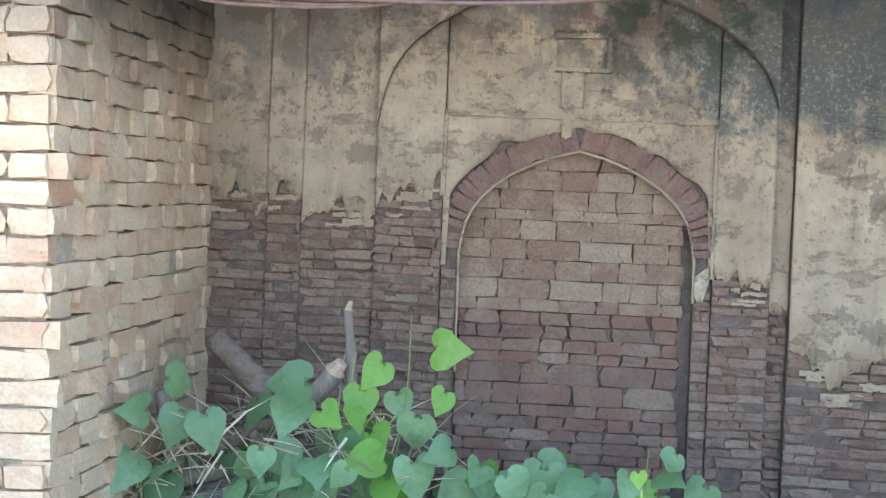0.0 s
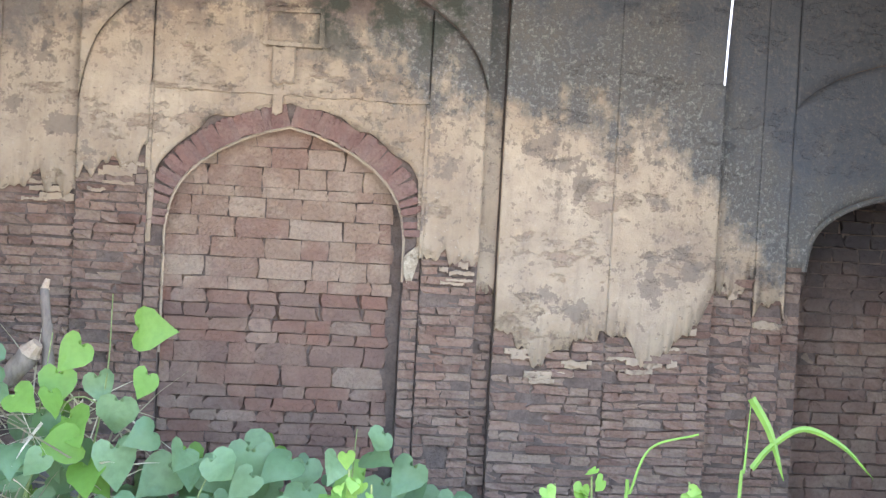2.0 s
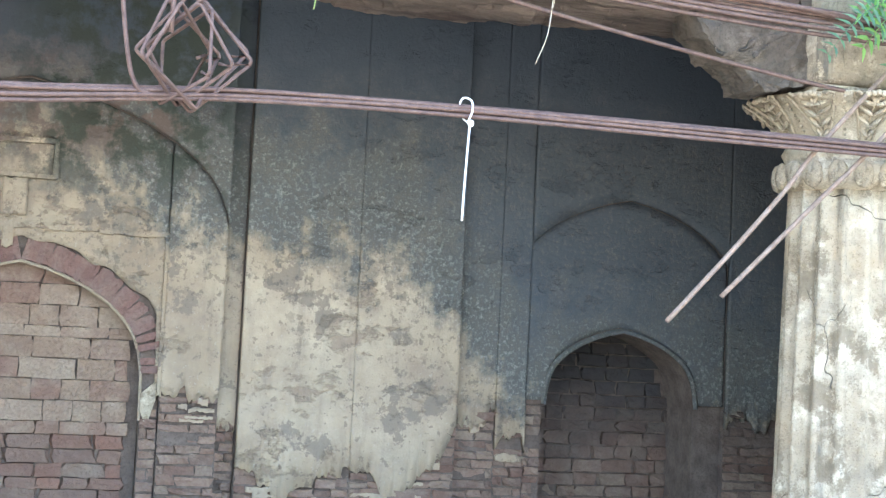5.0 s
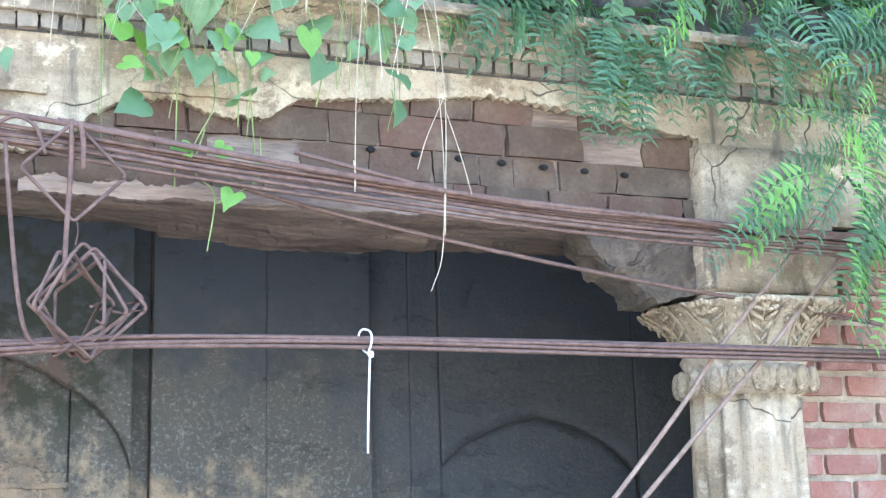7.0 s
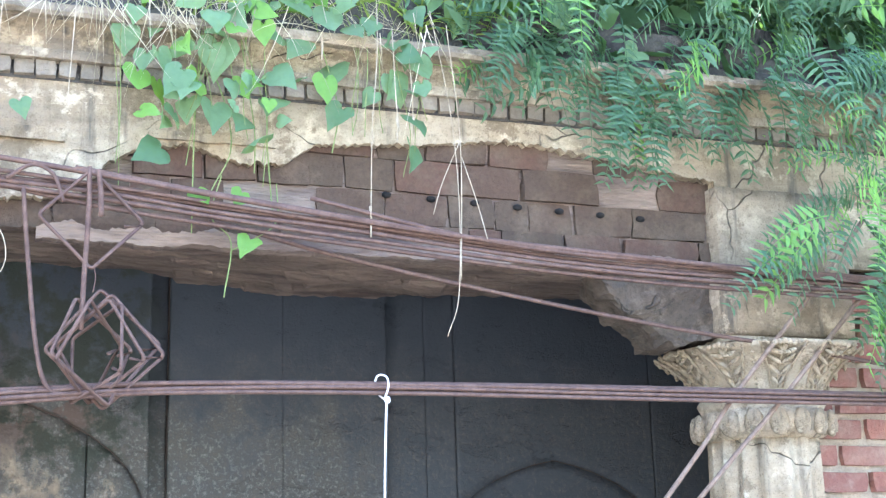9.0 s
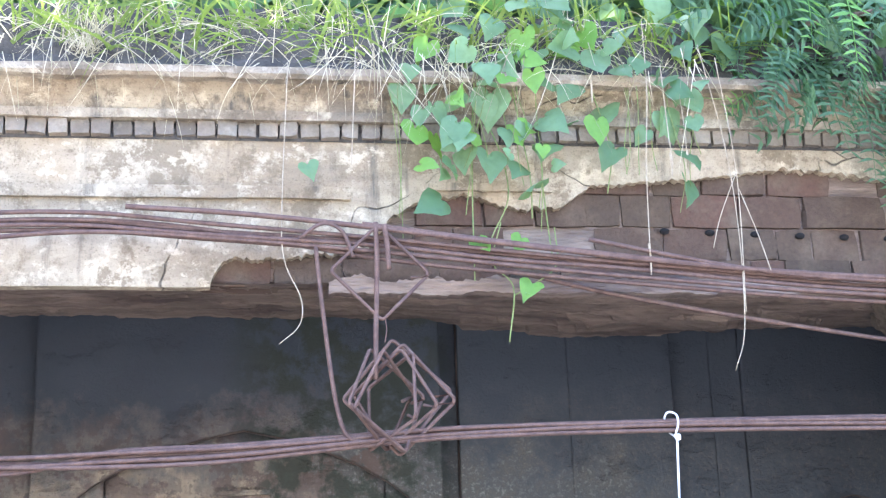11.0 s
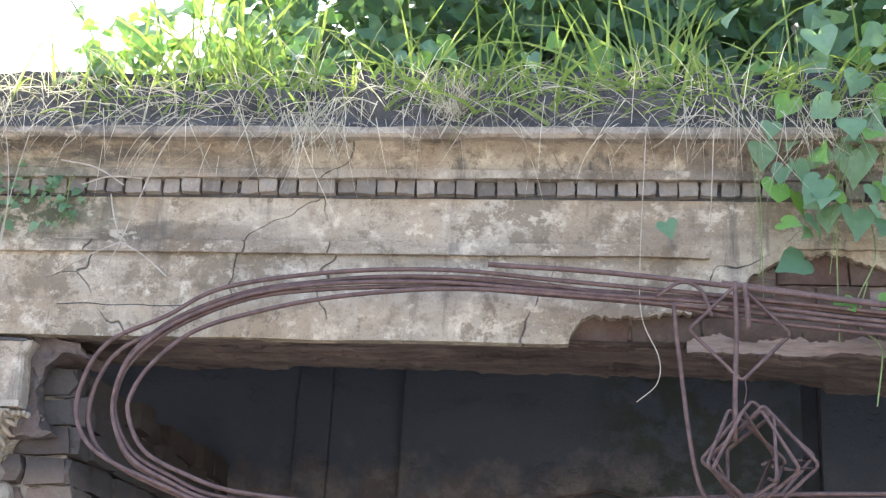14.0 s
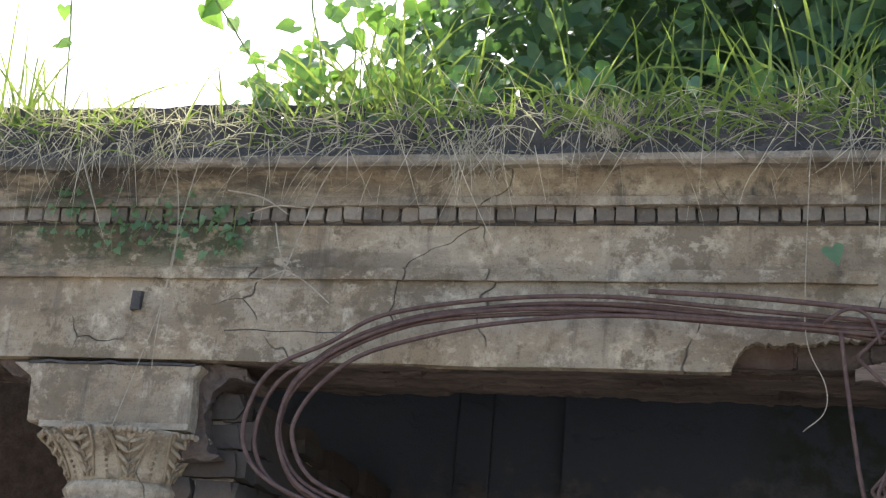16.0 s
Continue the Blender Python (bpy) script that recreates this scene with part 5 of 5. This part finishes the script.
def build_tree():
    tree = thing("feathery_tree", "green tree with feathery pinnate leaves hanging over the column", "tree", FR)
    for pts, r in (([(4.7, -0.6, 0.0), (4.65, -0.5, 1.6), (4.5, -0.35, 2.9), (4.2, -0.2, 3.8), (3.8, 0.1, 4.5)], 0.06), ([(4.5, -0.35, 2.9), (4.0, -0.3, 3.2), (3.5, -0.28, 3.32), (3.15, -0.25, 3.22)], 0.02), ([(4.2, -0.2, 3.8), (3.4, -0.1, 3.85), (2.6, -0.12, 3.7), (1.9, -0.12, 3.55)], 0.022), ([(3.4, -0.1, 3.85), (2.8, 0.0, 3.95), (2.2, 0.0, 3.8)], 0.016), ([(4.6, -0.45, 2.2), (3.9, -0.35, 2.5), (3.4, -0.3, 2.75), (3.1, -0.28, 2.85)], 0.016)):
        bm = bmesh.new()
        tube(bm, spline([(x, FY + y, z) for x, y, z in pts], 5), r, 8, r * 0.4)
        part("branch", bm, M_BARK if r > 0.018 else M_STEM, tree, "", True)
    dark = [frond_mesh(M_NEEM, 11, 0.34, s) for s in range(6)]
    young = [frond_mesh(M_NEEMY, 10, 0.29, s + 9) for s in range(4)]

    def frond(x, y, z, s, kind, roll, lean=0.0):
        ob = part("frond", rl.choice(kind), None, tree)
        ob.location = (x, FY + y, z)
        ob.scale = (s, s, s)
        ob.rotation_euler = (rl.gauss(-0.15, 0.25) + lean, roll, rl.gauss(0, 0.5))

    for k in range(250):
        x = 1.68 + 1.95 * rl.random() ** 0.8
        z = rl.uniform(3.30, 4.2)
        if x < 2.05 and z > 3.75:
            z -= 0.3
        frond(x, rl.uniform(-0.30, 0.12), z, rl.uniform(0.8, 1.15), dark if rl.random() < 0.8 else young, rl.uniform(-0.3, 1.9) if z > 3.4 else rl.uniform(0.0, 1.3))
    for x, z, roll in ((2.10, 3.30, 0.25), (2.18, 3.22, -0.1), (2.28, 3.28, 0.1), (2.20, 3.18, 0.4), (2.40, 3.30, -0.2), (2.34, 3.2, 0.2), (1.86, 3.42, 0.9), (1.78, 3.45, 0.5), (1.98, 3.40, 0.7), (2.60, 3.30, 0.0), (2.75, 3.35, 0.2)):
        for j in range(2):
            frond(x + rl.gauss(0, 0.03), rl.uniform(-0.22, -0.08), z, rl.uniform(0.8, 1.0), dark, roll)
    for x, z, roll in ((3.20, 3.30, 0.9), (3.10, 3.12, 1.1), (3.25, 3.2, 0.5), (3.05, 2.95, 0.9), (2.95, 2.85, 0.75), (2.88, 2.80, 0.45), (3.10, 2.85, 0.35), (2.78, 2.72, 0.5), (3.18, 2.90, 0.1), (3.22, 2.72, 0.3), (3.32, 2.62, 0.35), (3.30, 2.5, 0.25), (3.15, 2.62, 0.2), (3.4, 3.0, 0.5), (3.4, 3.35, 0.9), (3.45, 2.75, 0.1), (3.3, 3.05, 0.7), (3.36, 3.42, 1.2), (3.5, 2.45, 0.2)):
        x, roll, z = x * 0.93 + 0.09, roll + 0.35, 1.6 + (z - 1.6) * 0.96
        frond(x + 0.02, rl.uniform(-0.36, -0.24), z, rl.uniform(0.75, 1.05), young if rl.random() < 0.6 else dark, roll)
        frond(x + 0.10, rl.uniform(-0.30, -0.18), z + rl.gauss(0, 0.05), rl.uniform(0.75, 1.05), dark, roll + rl.gauss(0, 0.3))
        frond(x + 0.18, rl.uniform(-0.30, -0.10), z + rl.gauss(0, 0.08), rl.uniform(0.75, 1.05), young if rl.random() < 0.35 else dark, roll + rl.gauss(0, 0.4))


build_tree()


# ---- growth on the roof ----
def ribbon(V, F, p, d, L, w, droop, segs=4):
    """A grass blade as a tapering folded ribbon."""
    d = Vector(d).normalized()
    side = d.cross(Vector((0, 1, 0.2))).normalized() * w
    o = len(V)
    q = Vector(p)
    dirv = d.copy()
    for k in range(segs + 1):
        t = k / segs
        ww = side * (1 - t) ** 0.7 + side * 0.06
        V += [tuple(q - ww), tuple(q + ww)]
        q = q + dirv * (L / segs)
        dirv = (dirv + Vector((0, 0, -droop / segs * (0.4 + t)))).normalized()
    for k in range(segs):
        a = o + 2 * k
        F.append((a, a + 1, a + 3, a + 2))


def stuff_mesh(name, V, F, mat, label, cat, m):
    me = bpy.data.meshes.new(name)
    me.from_pydata(V, [], F)
    me.materials.append(mat)
    ob = new(name, me)
    ob.matrix_basis = m
    return tagged(ob, label, cat, "", "stuff")


def build_roof_growth():
    r = random.Random(5)
    V, F = [], []
    tufts = [(-2.55, 0.55), (-2.25, 0.2), (-2.65, 0.6), (-1.70, 0.3), (-1.52, 0.5), (-1.36, 0.5), (-1.2, 0.55), (-1.1, 0.6), (-1.0, 0.45), (-0.62, 0.65), (-0.45, 0.5), (-0.2, 0.4), (0.1, 0.6), (0.25, 0.65), (0.4, 0.5), (0.65, 0.4), (0.9, 0.35), (1.2, 0.3)]
    for x0, h in tufts:
        for k in range(r.randint(12, 30)):
            a = r.gauss(0, 0.62)
            ribbon(V, F, (x0 + r.gauss(0, 0.06), FY + r.uniform(-0.06, 0.12), 3.45 + r.uniform(-0.05, 0.1)), (math.sin(a), r.gauss(-0.1, 0.35), math.cos(a)), h * r.uniform(0.4, 1.2), r.uniform(0.003, 0.0075), r.uniform(0.4, 3.0), 7)
    for k in range(430):
        a = r.gauss(0, 0.75)
        x = r.uniform(-2.9, 1.5)
        if (-2.2 < x < -1.65 and r.random() < 0.75) or (noise.noise(Vector((x * 2.7, 1, 0))) < -0.1 and r.random() < 0.7):
            continue
        ribbon(V, F, (x, FY + r.uniform(-0.08, 0.3), 3.46 + r.uniform(-0.1, 0.08)), (math.sin(a), r.gauss(-0.15, 0.4), math.cos(a)), r.uniform(0.08, 0.36), r.uniform(0.003, 0.008), r.uniform(0.3, 2.4), 5)
    for k in range(300):
        a = r.gauss(0, 0.8)
        x = r.uniform(-0.7, 1.7) if k % 4 else r.uniform(-2.9, -0.7)
        ribbon(V, F, (x, FY - r.uniform(0.0, 0.10), 3.40 + r.uniform(0, 0.12)), (math.sin(a), -0.7, math.cos(a) * r.uniform(0.1, 0.9)), r.uniform(0.10, 0.36), r.uniform(0.0018, 0.0045), r.uniform(1.0, 4.0), 7)
    stuff_mesh("grass", V, F, M_GRASS, "tall bright green grass growing on the roof edge", "grass", FR)
    V, F = [], []
    for k in range(1500):
        a = r.gauss(0, 0.9)
        x = r.uniform(-3.0, 1.4)
        if noise.noise(Vector((x * 2.3, 4, 0))) < -0.25 and r.random() < 0.6:
            continue
        ribbon(V, F, (x, FY - r.uniform(-0.04, 0.12), 3.38 + r.uniform(-0.02, 0.16)), (math.sin(a), r.uniform(-0.7, 0.1), math.cos(a) * r.choice((0.8, 0.3, -0.4, -0.9))), r.uniform(0.05, 0.34), r.uniform(0.0007, 0.0019), r.uniform(0.6, 3.4), 6)
    for k in range(110):
        a = r.gauss(0, 0.55)
        ribbon(V, F, (r.gauss(-0.45, 0.03), FY - r.uniform(0.04, 0.12), 3.39 + r.uniform(0, 0.05)), (math.sin(a), -0.3, math.cos(a)), r.uniform(0.05, 0.20), r.uniform(0.0008, 0.0016), r.uniform(0.6, 2.4), 5)
    for k in range(330):
        x = r.choice((r.uniform(-2.9, 1.5), r.uniform(-2.9, 1.5), r.gauss(-0.85, 0.07), r.gauss(-2.2, 0.2), r.gauss(0.5, 0.15)))
        ribbon(V, F, (x, FY - 0.17, 3.36 + r.uniform(-0.02, 0.08)), (r.gauss(0, 0.6), -0.1, -1), r.uniform(0.05, 0.22) if k % 3 else r.uniform(0.15, 0.42), r.uniform(0.0006, 0.0018), r.uniform(-0.9, 0.5), 7)
    for k in range(110):
        x = r.choice((r.gauss(-2.6, 0.12), r.uniform(-2.9, -1.6)))
        ribbon(V, F, (x, FY + r.uniform(-0.05, 0.1), 3.48), (r.gauss(0, 0.45), -0.1, 1), r.uniform(0.15, 0.6), r.uniform(0.0013, 0.0024), r.uniform(0.0, 0.9), 5)
    stuff_mesh("dry_grass", V, F, M_DRY, "tangled dry straw and roots over the cornice", "dry grass", FR)

    # creeper thicket behind the parapet
    V, F = [], []
    for k in range(10500):
        x = r.uniform(-1.5, 4.8)
        h = 3.55 + (1.5 if x > -1.0 else 1.5 * (x + 1.5) / 0.5 + 0.1) * r.random()
        y = FY + 0.40 + r.uniform(0, 1.0) - 0.25 * (h - 3.6) * r.random()
        if x > 1.5 and r.random() < 0.25:
            y, h = FY + r.uniform(-0.08, 0.3), r.uniform(3.36, 4.3)
        s = r.uniform(0.05, 0.12) * (1.5 if r.random() < 0.12 else 1)
        q = Euler((r.gauss(-0.5, 0.6), r.gauss(0, 0.8), r.gauss(0, 0.8))).to_matrix()
        o = len(V)
        for u, w in ((0, 0.1), (0.42, 0.45), (0.5, 0.1), (0.3, -0.35), (0, -0.75), (-0.3, -0.35), (-0.5, 0.1), (-0.42, 0.45)):
            p = q @ Vector((u * s, -0.12 * s * abs(u) * 2, w * s))
            V.append((x + p.x, y + p.y, h + p.z))
        F += [(o, o + 1, o + 2), (o, o + 2, o + 3), (o, o + 3, o + 4), (o, o + 4, o + 5), (o, o + 5, o + 6), (o, o + 6, o + 7)]
    for k in range(2600):
        x, y = r.uniform(-1.0, 5.6), FY + 1.3 + r.uniform(0, 0.9)
        h, s = r.uniform(3.4, 5.3), r.uniform(0.16, 0.30)
        q = Euler((r.gauss(-0.4, 0.5), r.gauss(0, 0.8), r.gauss(0, 0.6))).to_matrix()
        o = len(V)
        for u, w in ((0, 0.1), (0.42, 0.45), (0.5, 0.1), (0.3, -0.35), (0, -0.75), (-0.3, -0.35), (-0.5, 0.1), (-0.42, 0.45)):
            p = q @ Vector((u * s, -0.12 * s * abs(u) * 2, w * s))
            V.append((x + p.x, y + p.y, h + p.z))
        F += [(o, o + 1, o + 2), (o, o + 2, o + 3), (o, o + 3, o + 4), (o, o + 4, o + 5), (o, o + 5, o + 6), (o, o + 6, o + 7)]
    stuff_mesh("creeper_thicket", V, F, M_CREEP, "dark green creeper thicket on the roof", "creeper", FR)
    bush = thing("leafy_shrub", "leafy shrub with yellowing leaves standing against the sky", "shrub", FR)
    for pts in ([(-1.72, 3.5), (-1.75, 3.75), (-1.88, 3.95), (-2.02, 4.15)], [(-1.5, 3.5), (-1.52, 3.8), (-1.6, 4.1), (-1.58, 4.4)], [(-1.3, 3.5), (-1.35, 3.85), (-1.3, 4.2)], [(-2.52, 3.5), (-2.55, 3.9), (-2.6, 4.3)]):
        part("stem", bar(pts, FY + 0.15, 0.004, 6, 0.02, pts[0][0]), M_STEM, bush)
    for x, z, s, yg in ((-1.72, 4.08, 0.13, 1), (-1.66, 4.12, 0.14, 1), (-1.60, 4.02, 0.06, 0), (-1.55, 3.92, 0.06, 0), (-1.46, 3.86, 0.09, 1), (-1.52, 3.78, 0.08, 1), (-1.36, 3.98, 0.1, 1), (-1.30, 3.85, 0.1, 0), (-1.2, 4.05, 0.11, 1), (-1.25, 4.15, 0.1, 0), (-1.15, 3.95, 0.09, 1), (-1.1, 4.1, 0.1, 0), (-1.34, 4.18, 0.08, 0), (-1.02, 3.98, 0.1, 1), (-1.25, 3.7, 0.08, 1), (-2.56, 3.95, 0.08, 1), (-2.6, 4.1, 0.07, 1)):
        put_leaf(bush, x - (0.3 if x > -2.0 else 0.0), FY + 0.15, z, s, bool(yg))
    for k in range(230):
        t = r.random() ** 0.8
        x = -1.88 + 0.95 * t
        put_leaf(bush, x + r.gauss(0, 0.03), FY + r.uniform(-0.02, 0.35), 3.48 + r.random() * (0.14 + 0.85 * t), r.uniform(0.05, 0.10), r.random() < 0.75)
    for k in range(60):
        put_leaf(bush, r.uniform(-1.0, 1.6), FY + r.uniform(0.1, 0.4), r.uniform(3.55, 3.85), r.uniform(0.06, 0.12), r.random() < 0.5)


build_roof_growth()


# ---- plants and dead wood below the first arch ----
def build_undergrowth():
    plant = thing("ground_vine", "heart-leaved vine sprawling over the rubble below the arch", "vine", LEAN)
    spots = [(-0.63, 0.94), (-0.73, 0.77), (-0.59, 0.81), (-0.72, 0.82), (-0.85, 0.76), (-0.44, 1.0), (-0.41, 0.83), (-0.38, 0.64), (-0.51, 0.73), (-0.51, 0.58), (-0.65, 0.6), (-0.68, 0.67), (-0.61, 0.51), (-1.01, 0.6), (-1.1, 0.56), (-0.97, 0.77), (-1.11, 0.76), (-1.4, 0.86), (-1.5, 0.74), (-1.56, 0.56), (-1.27, 0.73), (-1.37, 0.73), (-0.84, 0.51), (-0.76, 0.68), (-0.28, 0.57), (-0.05, 0.56), (-0.17, 0.56), (0.41, 0.65), (0.38, 0.58), (0.52, 0.54), (0.26, 0.55), (0.09, 0.55), (-0.92, 0.86), (-1.18, 0.47), (-1.07, 0.47)]
    for k, (x, z) in enumerate(spots):
        put_leaf(plant, x, 4.95 + rl.gauss(0, 0.05), z + 0.04, rl.uniform(0.10, 0.18), k in (0, 1, 3, 4, 5, 6, 10, 11, 12), rl.gauss(0, 0.7))
    for k in range(210):
        x = rl.uniform(-1.56, 0.75)
        top = 0.66 if x < -0.5 else 0.54 - 0.08 * max(0, x)
        put_leaf(plant, x, rl.uniform(4.75, 5.55), rl.uniform(0.12, top), rl.uniform(0.10, 0.18), rl.random() < 0.12)
    for k in range(60):
        put_leaf(plant, rl.uniform(0.6, 1.7), rl.uniform(4.3, 5.2), rl.uniform(0.15, 0.42), rl.uniform(0.07, 0.12), rl.random() < 0.4)
    for pts in ([(-0.75, 0.1), (-0.62, 0.5), (-0.56, 0.85), (-0.55, 1.14)], [(-0.85, 0.1), (-0.8, 0.6), (-0.75, 1.0)], [(-0.9, 0.2), (-0.7, 0.75), (-0.5, 0.7)], [(-0.3, 0.1), (-0.2, 0.5), (0.0, 0.62)], [(0.2, 0.0), (0.3, 0.4), (0.33, 0.68)], [(-1.1, 0.1), (-1.15, 0.5), (-1.0, 0.8)], [(-1.5, 0.2), (-1.55, 0.6), (-1.5, 0.95)]):
        bm = bmesh.new()
        tube(bm, spline([(x, 4.98 + 0.03 * k, z) for k, (x, z) in enumerate(pts)], 6), 0.005, 5, 0.002)
        part("stem", bm, M_STEM, plant)
    W = [(-0.85, 0.91), (-1.02, 0.7), (-1.35, 1.01), (-1.09, 0.8), (-1.54, 0.8), (-1.48, 0.48), (-1.66, 0.4), (-1.26, 0.51), (-0.82, 1.13), (-0.78, 0.76), (-0.46, 1.06), (-0.47, 0.6), (-1.17, 0.66), (-1.11, 0.61), (-1.0, 0.93), (-1.0, 0.82), (-1.39, 0.56), (-1.06, 0.71)]
    for a, b, r0, r1, cut, lab in ((1, 0, 0.035, 0.042, True, "sawn branch stub with a pale cut end"), (2, 3, 0.045, 0.06, False, "grey fallen log against the wall"), (4, 5, 0.03, 0.045, True, "peeled pale branch lying in the rubble"), (6, 7, 0.03, 0.035, False, "dry branch lying on the ground"), (9, 8, 0.026, 0.017, True, "upright dead stump with a broken top"), (12, 13, 0.02, 0.018, True, "short broken branch in the leaves"), (14, 15, 0.008, 0.012, False, "thin dry twig standing in leaves"), (16, 17, 0.05, 0.03, False, "dark fallen log under leaves")):
        p, q = (Vector((W[i][0], 5.2 + 0.05 * (i % 3), W[i][1])) for i in (a, b))
        log = thing("branch", lab, "dead wood", LEAN, "dead wood under the arch")
        bm = bmesh.new()
        pts = [p.lerp(q, t) + Vector([0.012 * noise.noise(Vector((t * 4, a, k))) for k in range(3)]) for t in np.linspace(0, 1, 8)]
        tube(bm, pts, r0, 9, r1)
        for v in bm.verts:
            v.co += Vector([0.006 * noise.noise(v.co * 22 + Vector((k * 5, 0, 0))) for k in range(3)])
        part("wood", bm, M_BARK if "log" in lab else M_WOOD, log, "", True)
        if cut:
            d = (pts[-1] - pts[-2]).normalized()
            bm = bmesh.new()
            tube(bm, [pts[-1] - d * 0.004, pts[-1] + d * 0.008, pts[-1] + d * 0.03 + Vector((0.01, 0, 0.008))], r1 * 1.05, 9, r1 * 0.55)
            part("cut_end", bm, M_CUT, log)
    # heap that carries the wood
    bm = bmesh.new()
    n, g = 26, []
    for i in range(n + 1):
        col = []
        for k in range(n + 1):
            x, y = -1.75 + 2.4 * i / n, 4.7 + 1.5 * k / n
            h = 0.55 * math.exp(-((x + 1.35) / 0.7) ** 2 - ((y - 5.6) / 0.55) ** 2) + 0.06 * noise.noise(Vector((x * 6, y * 6, 0))) - 0.03
            edge = min(i, n - i, k, n - k) / 3
            col.append(bm.verts.new((x, y, h if edge >= 1 else h * edge - 0.06 * (1 - edge))))
        g.append(col)
    for i in range(n):
        for k in range(n):
            bm.faces.new((g[i][k], g[i + 1][k], g[i + 1][k + 1], g[i][k + 1]))
    single("rubble_heap", bm, M_SOIL, "low heap of soil and rubble against the walls", "rubble", None, "stuff", "", True)
    r = random.Random(8)
    V, F = [], []
    for k in range(260):
        x = r.uniform(-1.6, -0.5)
        ribbon(V, F, (x, r.uniform(4.9, 5.5), r.uniform(0.3, 0.75)), (r.gauss(0, 1), r.gauss(0, 0.5), r.gauss(0.1, 0.6)), r.uniform(0.1, 0.4), r.uniform(0.002, 0.006), r.uniform(0, 1), 3)
    stuff_mesh("dry_twigs", V, F, M_DRY, "tangle of dry twigs among the leaves", "twigs", LEAN)
    # tall blades standing free before the wall
    tall = thing("tall_grass", "single tall bright green grass plant with bent blades", "grass", LEAN)
    def blade(pts, w, y=3.6):
        P = spline([(x, y, z) for x, z in pts], 6)
        V, F = [], []
        for k, p in enumerate(P):
            t = k / (len(P) - 1)
            d = (P[min(k + 1, len(P) - 1)] - P[max(k - 1, 0)]).normalized()
            s = Vector((d.z, 0.25, -d.x)).normalized() * w * (1 - 0.9 * t ** 3)
            V += [tuple(p - s), tuple(p + Vector((0, -w * 0.5, 0))), tuple(p + s)]
        for k in range(len(P) - 1):
            a = 3 * k
            F += [(a, a + 1, a + 4, a + 3), (a + 1, a + 2, a + 5, a + 4)]
        me = bpy.data.meshes.new("blade")
        me.from_pydata(V, [], F)
        me.materials.append(M_HEARTY)
        ob = new("blade", me)
        ob.parent = tall
    B = [(1.28, 1.04), (1.27, 0.85), (1.26, 0.77), (1.38, 0.82), (1.29, 0.85), (1.43, 0.96), (1.63, 0.83), (1.14, 0.94), (1.01, 0.9), (0.96, 0.78), (0.95, 0.76), (0.77, 0.79), (1.14, 0.8), (0.87, 0.81)]
    blade([(B[2][0] - 0.01, 0.0), B[2], B[1], B[0]], 0.006)
    blade([B[0], ((B[0][0] + B[3][0]) / 2 + 0.005, (B[0][1] + B[3][1]) / 2 + 0.02), B[3]], 0.011)
    blade([B[4], (B[4][0] + 0.05, B[4][1] + 0.06), B[5], ((B[5][0] + B[6][0]) / 2 + 0.01, (B[5][1] + B[6][1]) / 2 + 0.02), B[6]], 0.010)
    sprig = thing("curled_tendril", "pale yellow-green curled tendril", "tendril", LEAN)
    bm = bmesh.new()
    tube(bm, spline([(B[10][0] - 0.01, 3.6, 0.0), (B[10][0], 3.6, B[10][1]), (B[9][0], 3.6, B[9][1]), (B[8][0], 3.6, B[8][1]), (B[7][0], 3.6, B[7][1])], 7), 0.005, 6, 0.003)
    part("stem", bm, M_HEARTY, sprig)
    low = thing("low_weed", "low bright green weed with small leaves", "weed", LEAN)
    for x, z in (B[11], B[12], B[13], (0.22, 0.82), (0.28, 0.78), (0.25, 0.74)):
        for j in range(5):
            put_leaf(low, x + rl.gauss(0, 0.03), 3.65, z - 0.03 + rl.gauss(0, 0.025), rl.uniform(0.03, 0.06), True)
        bm = bmesh.new()
        tube(bm, [(x, 3.66, 0.0), (x + 0.01, 3.66, z * 0.6), (x, 3.66, z)], 0.003, 5)
        part("stem", bm, M_STEM, low)


build_undergrowth()
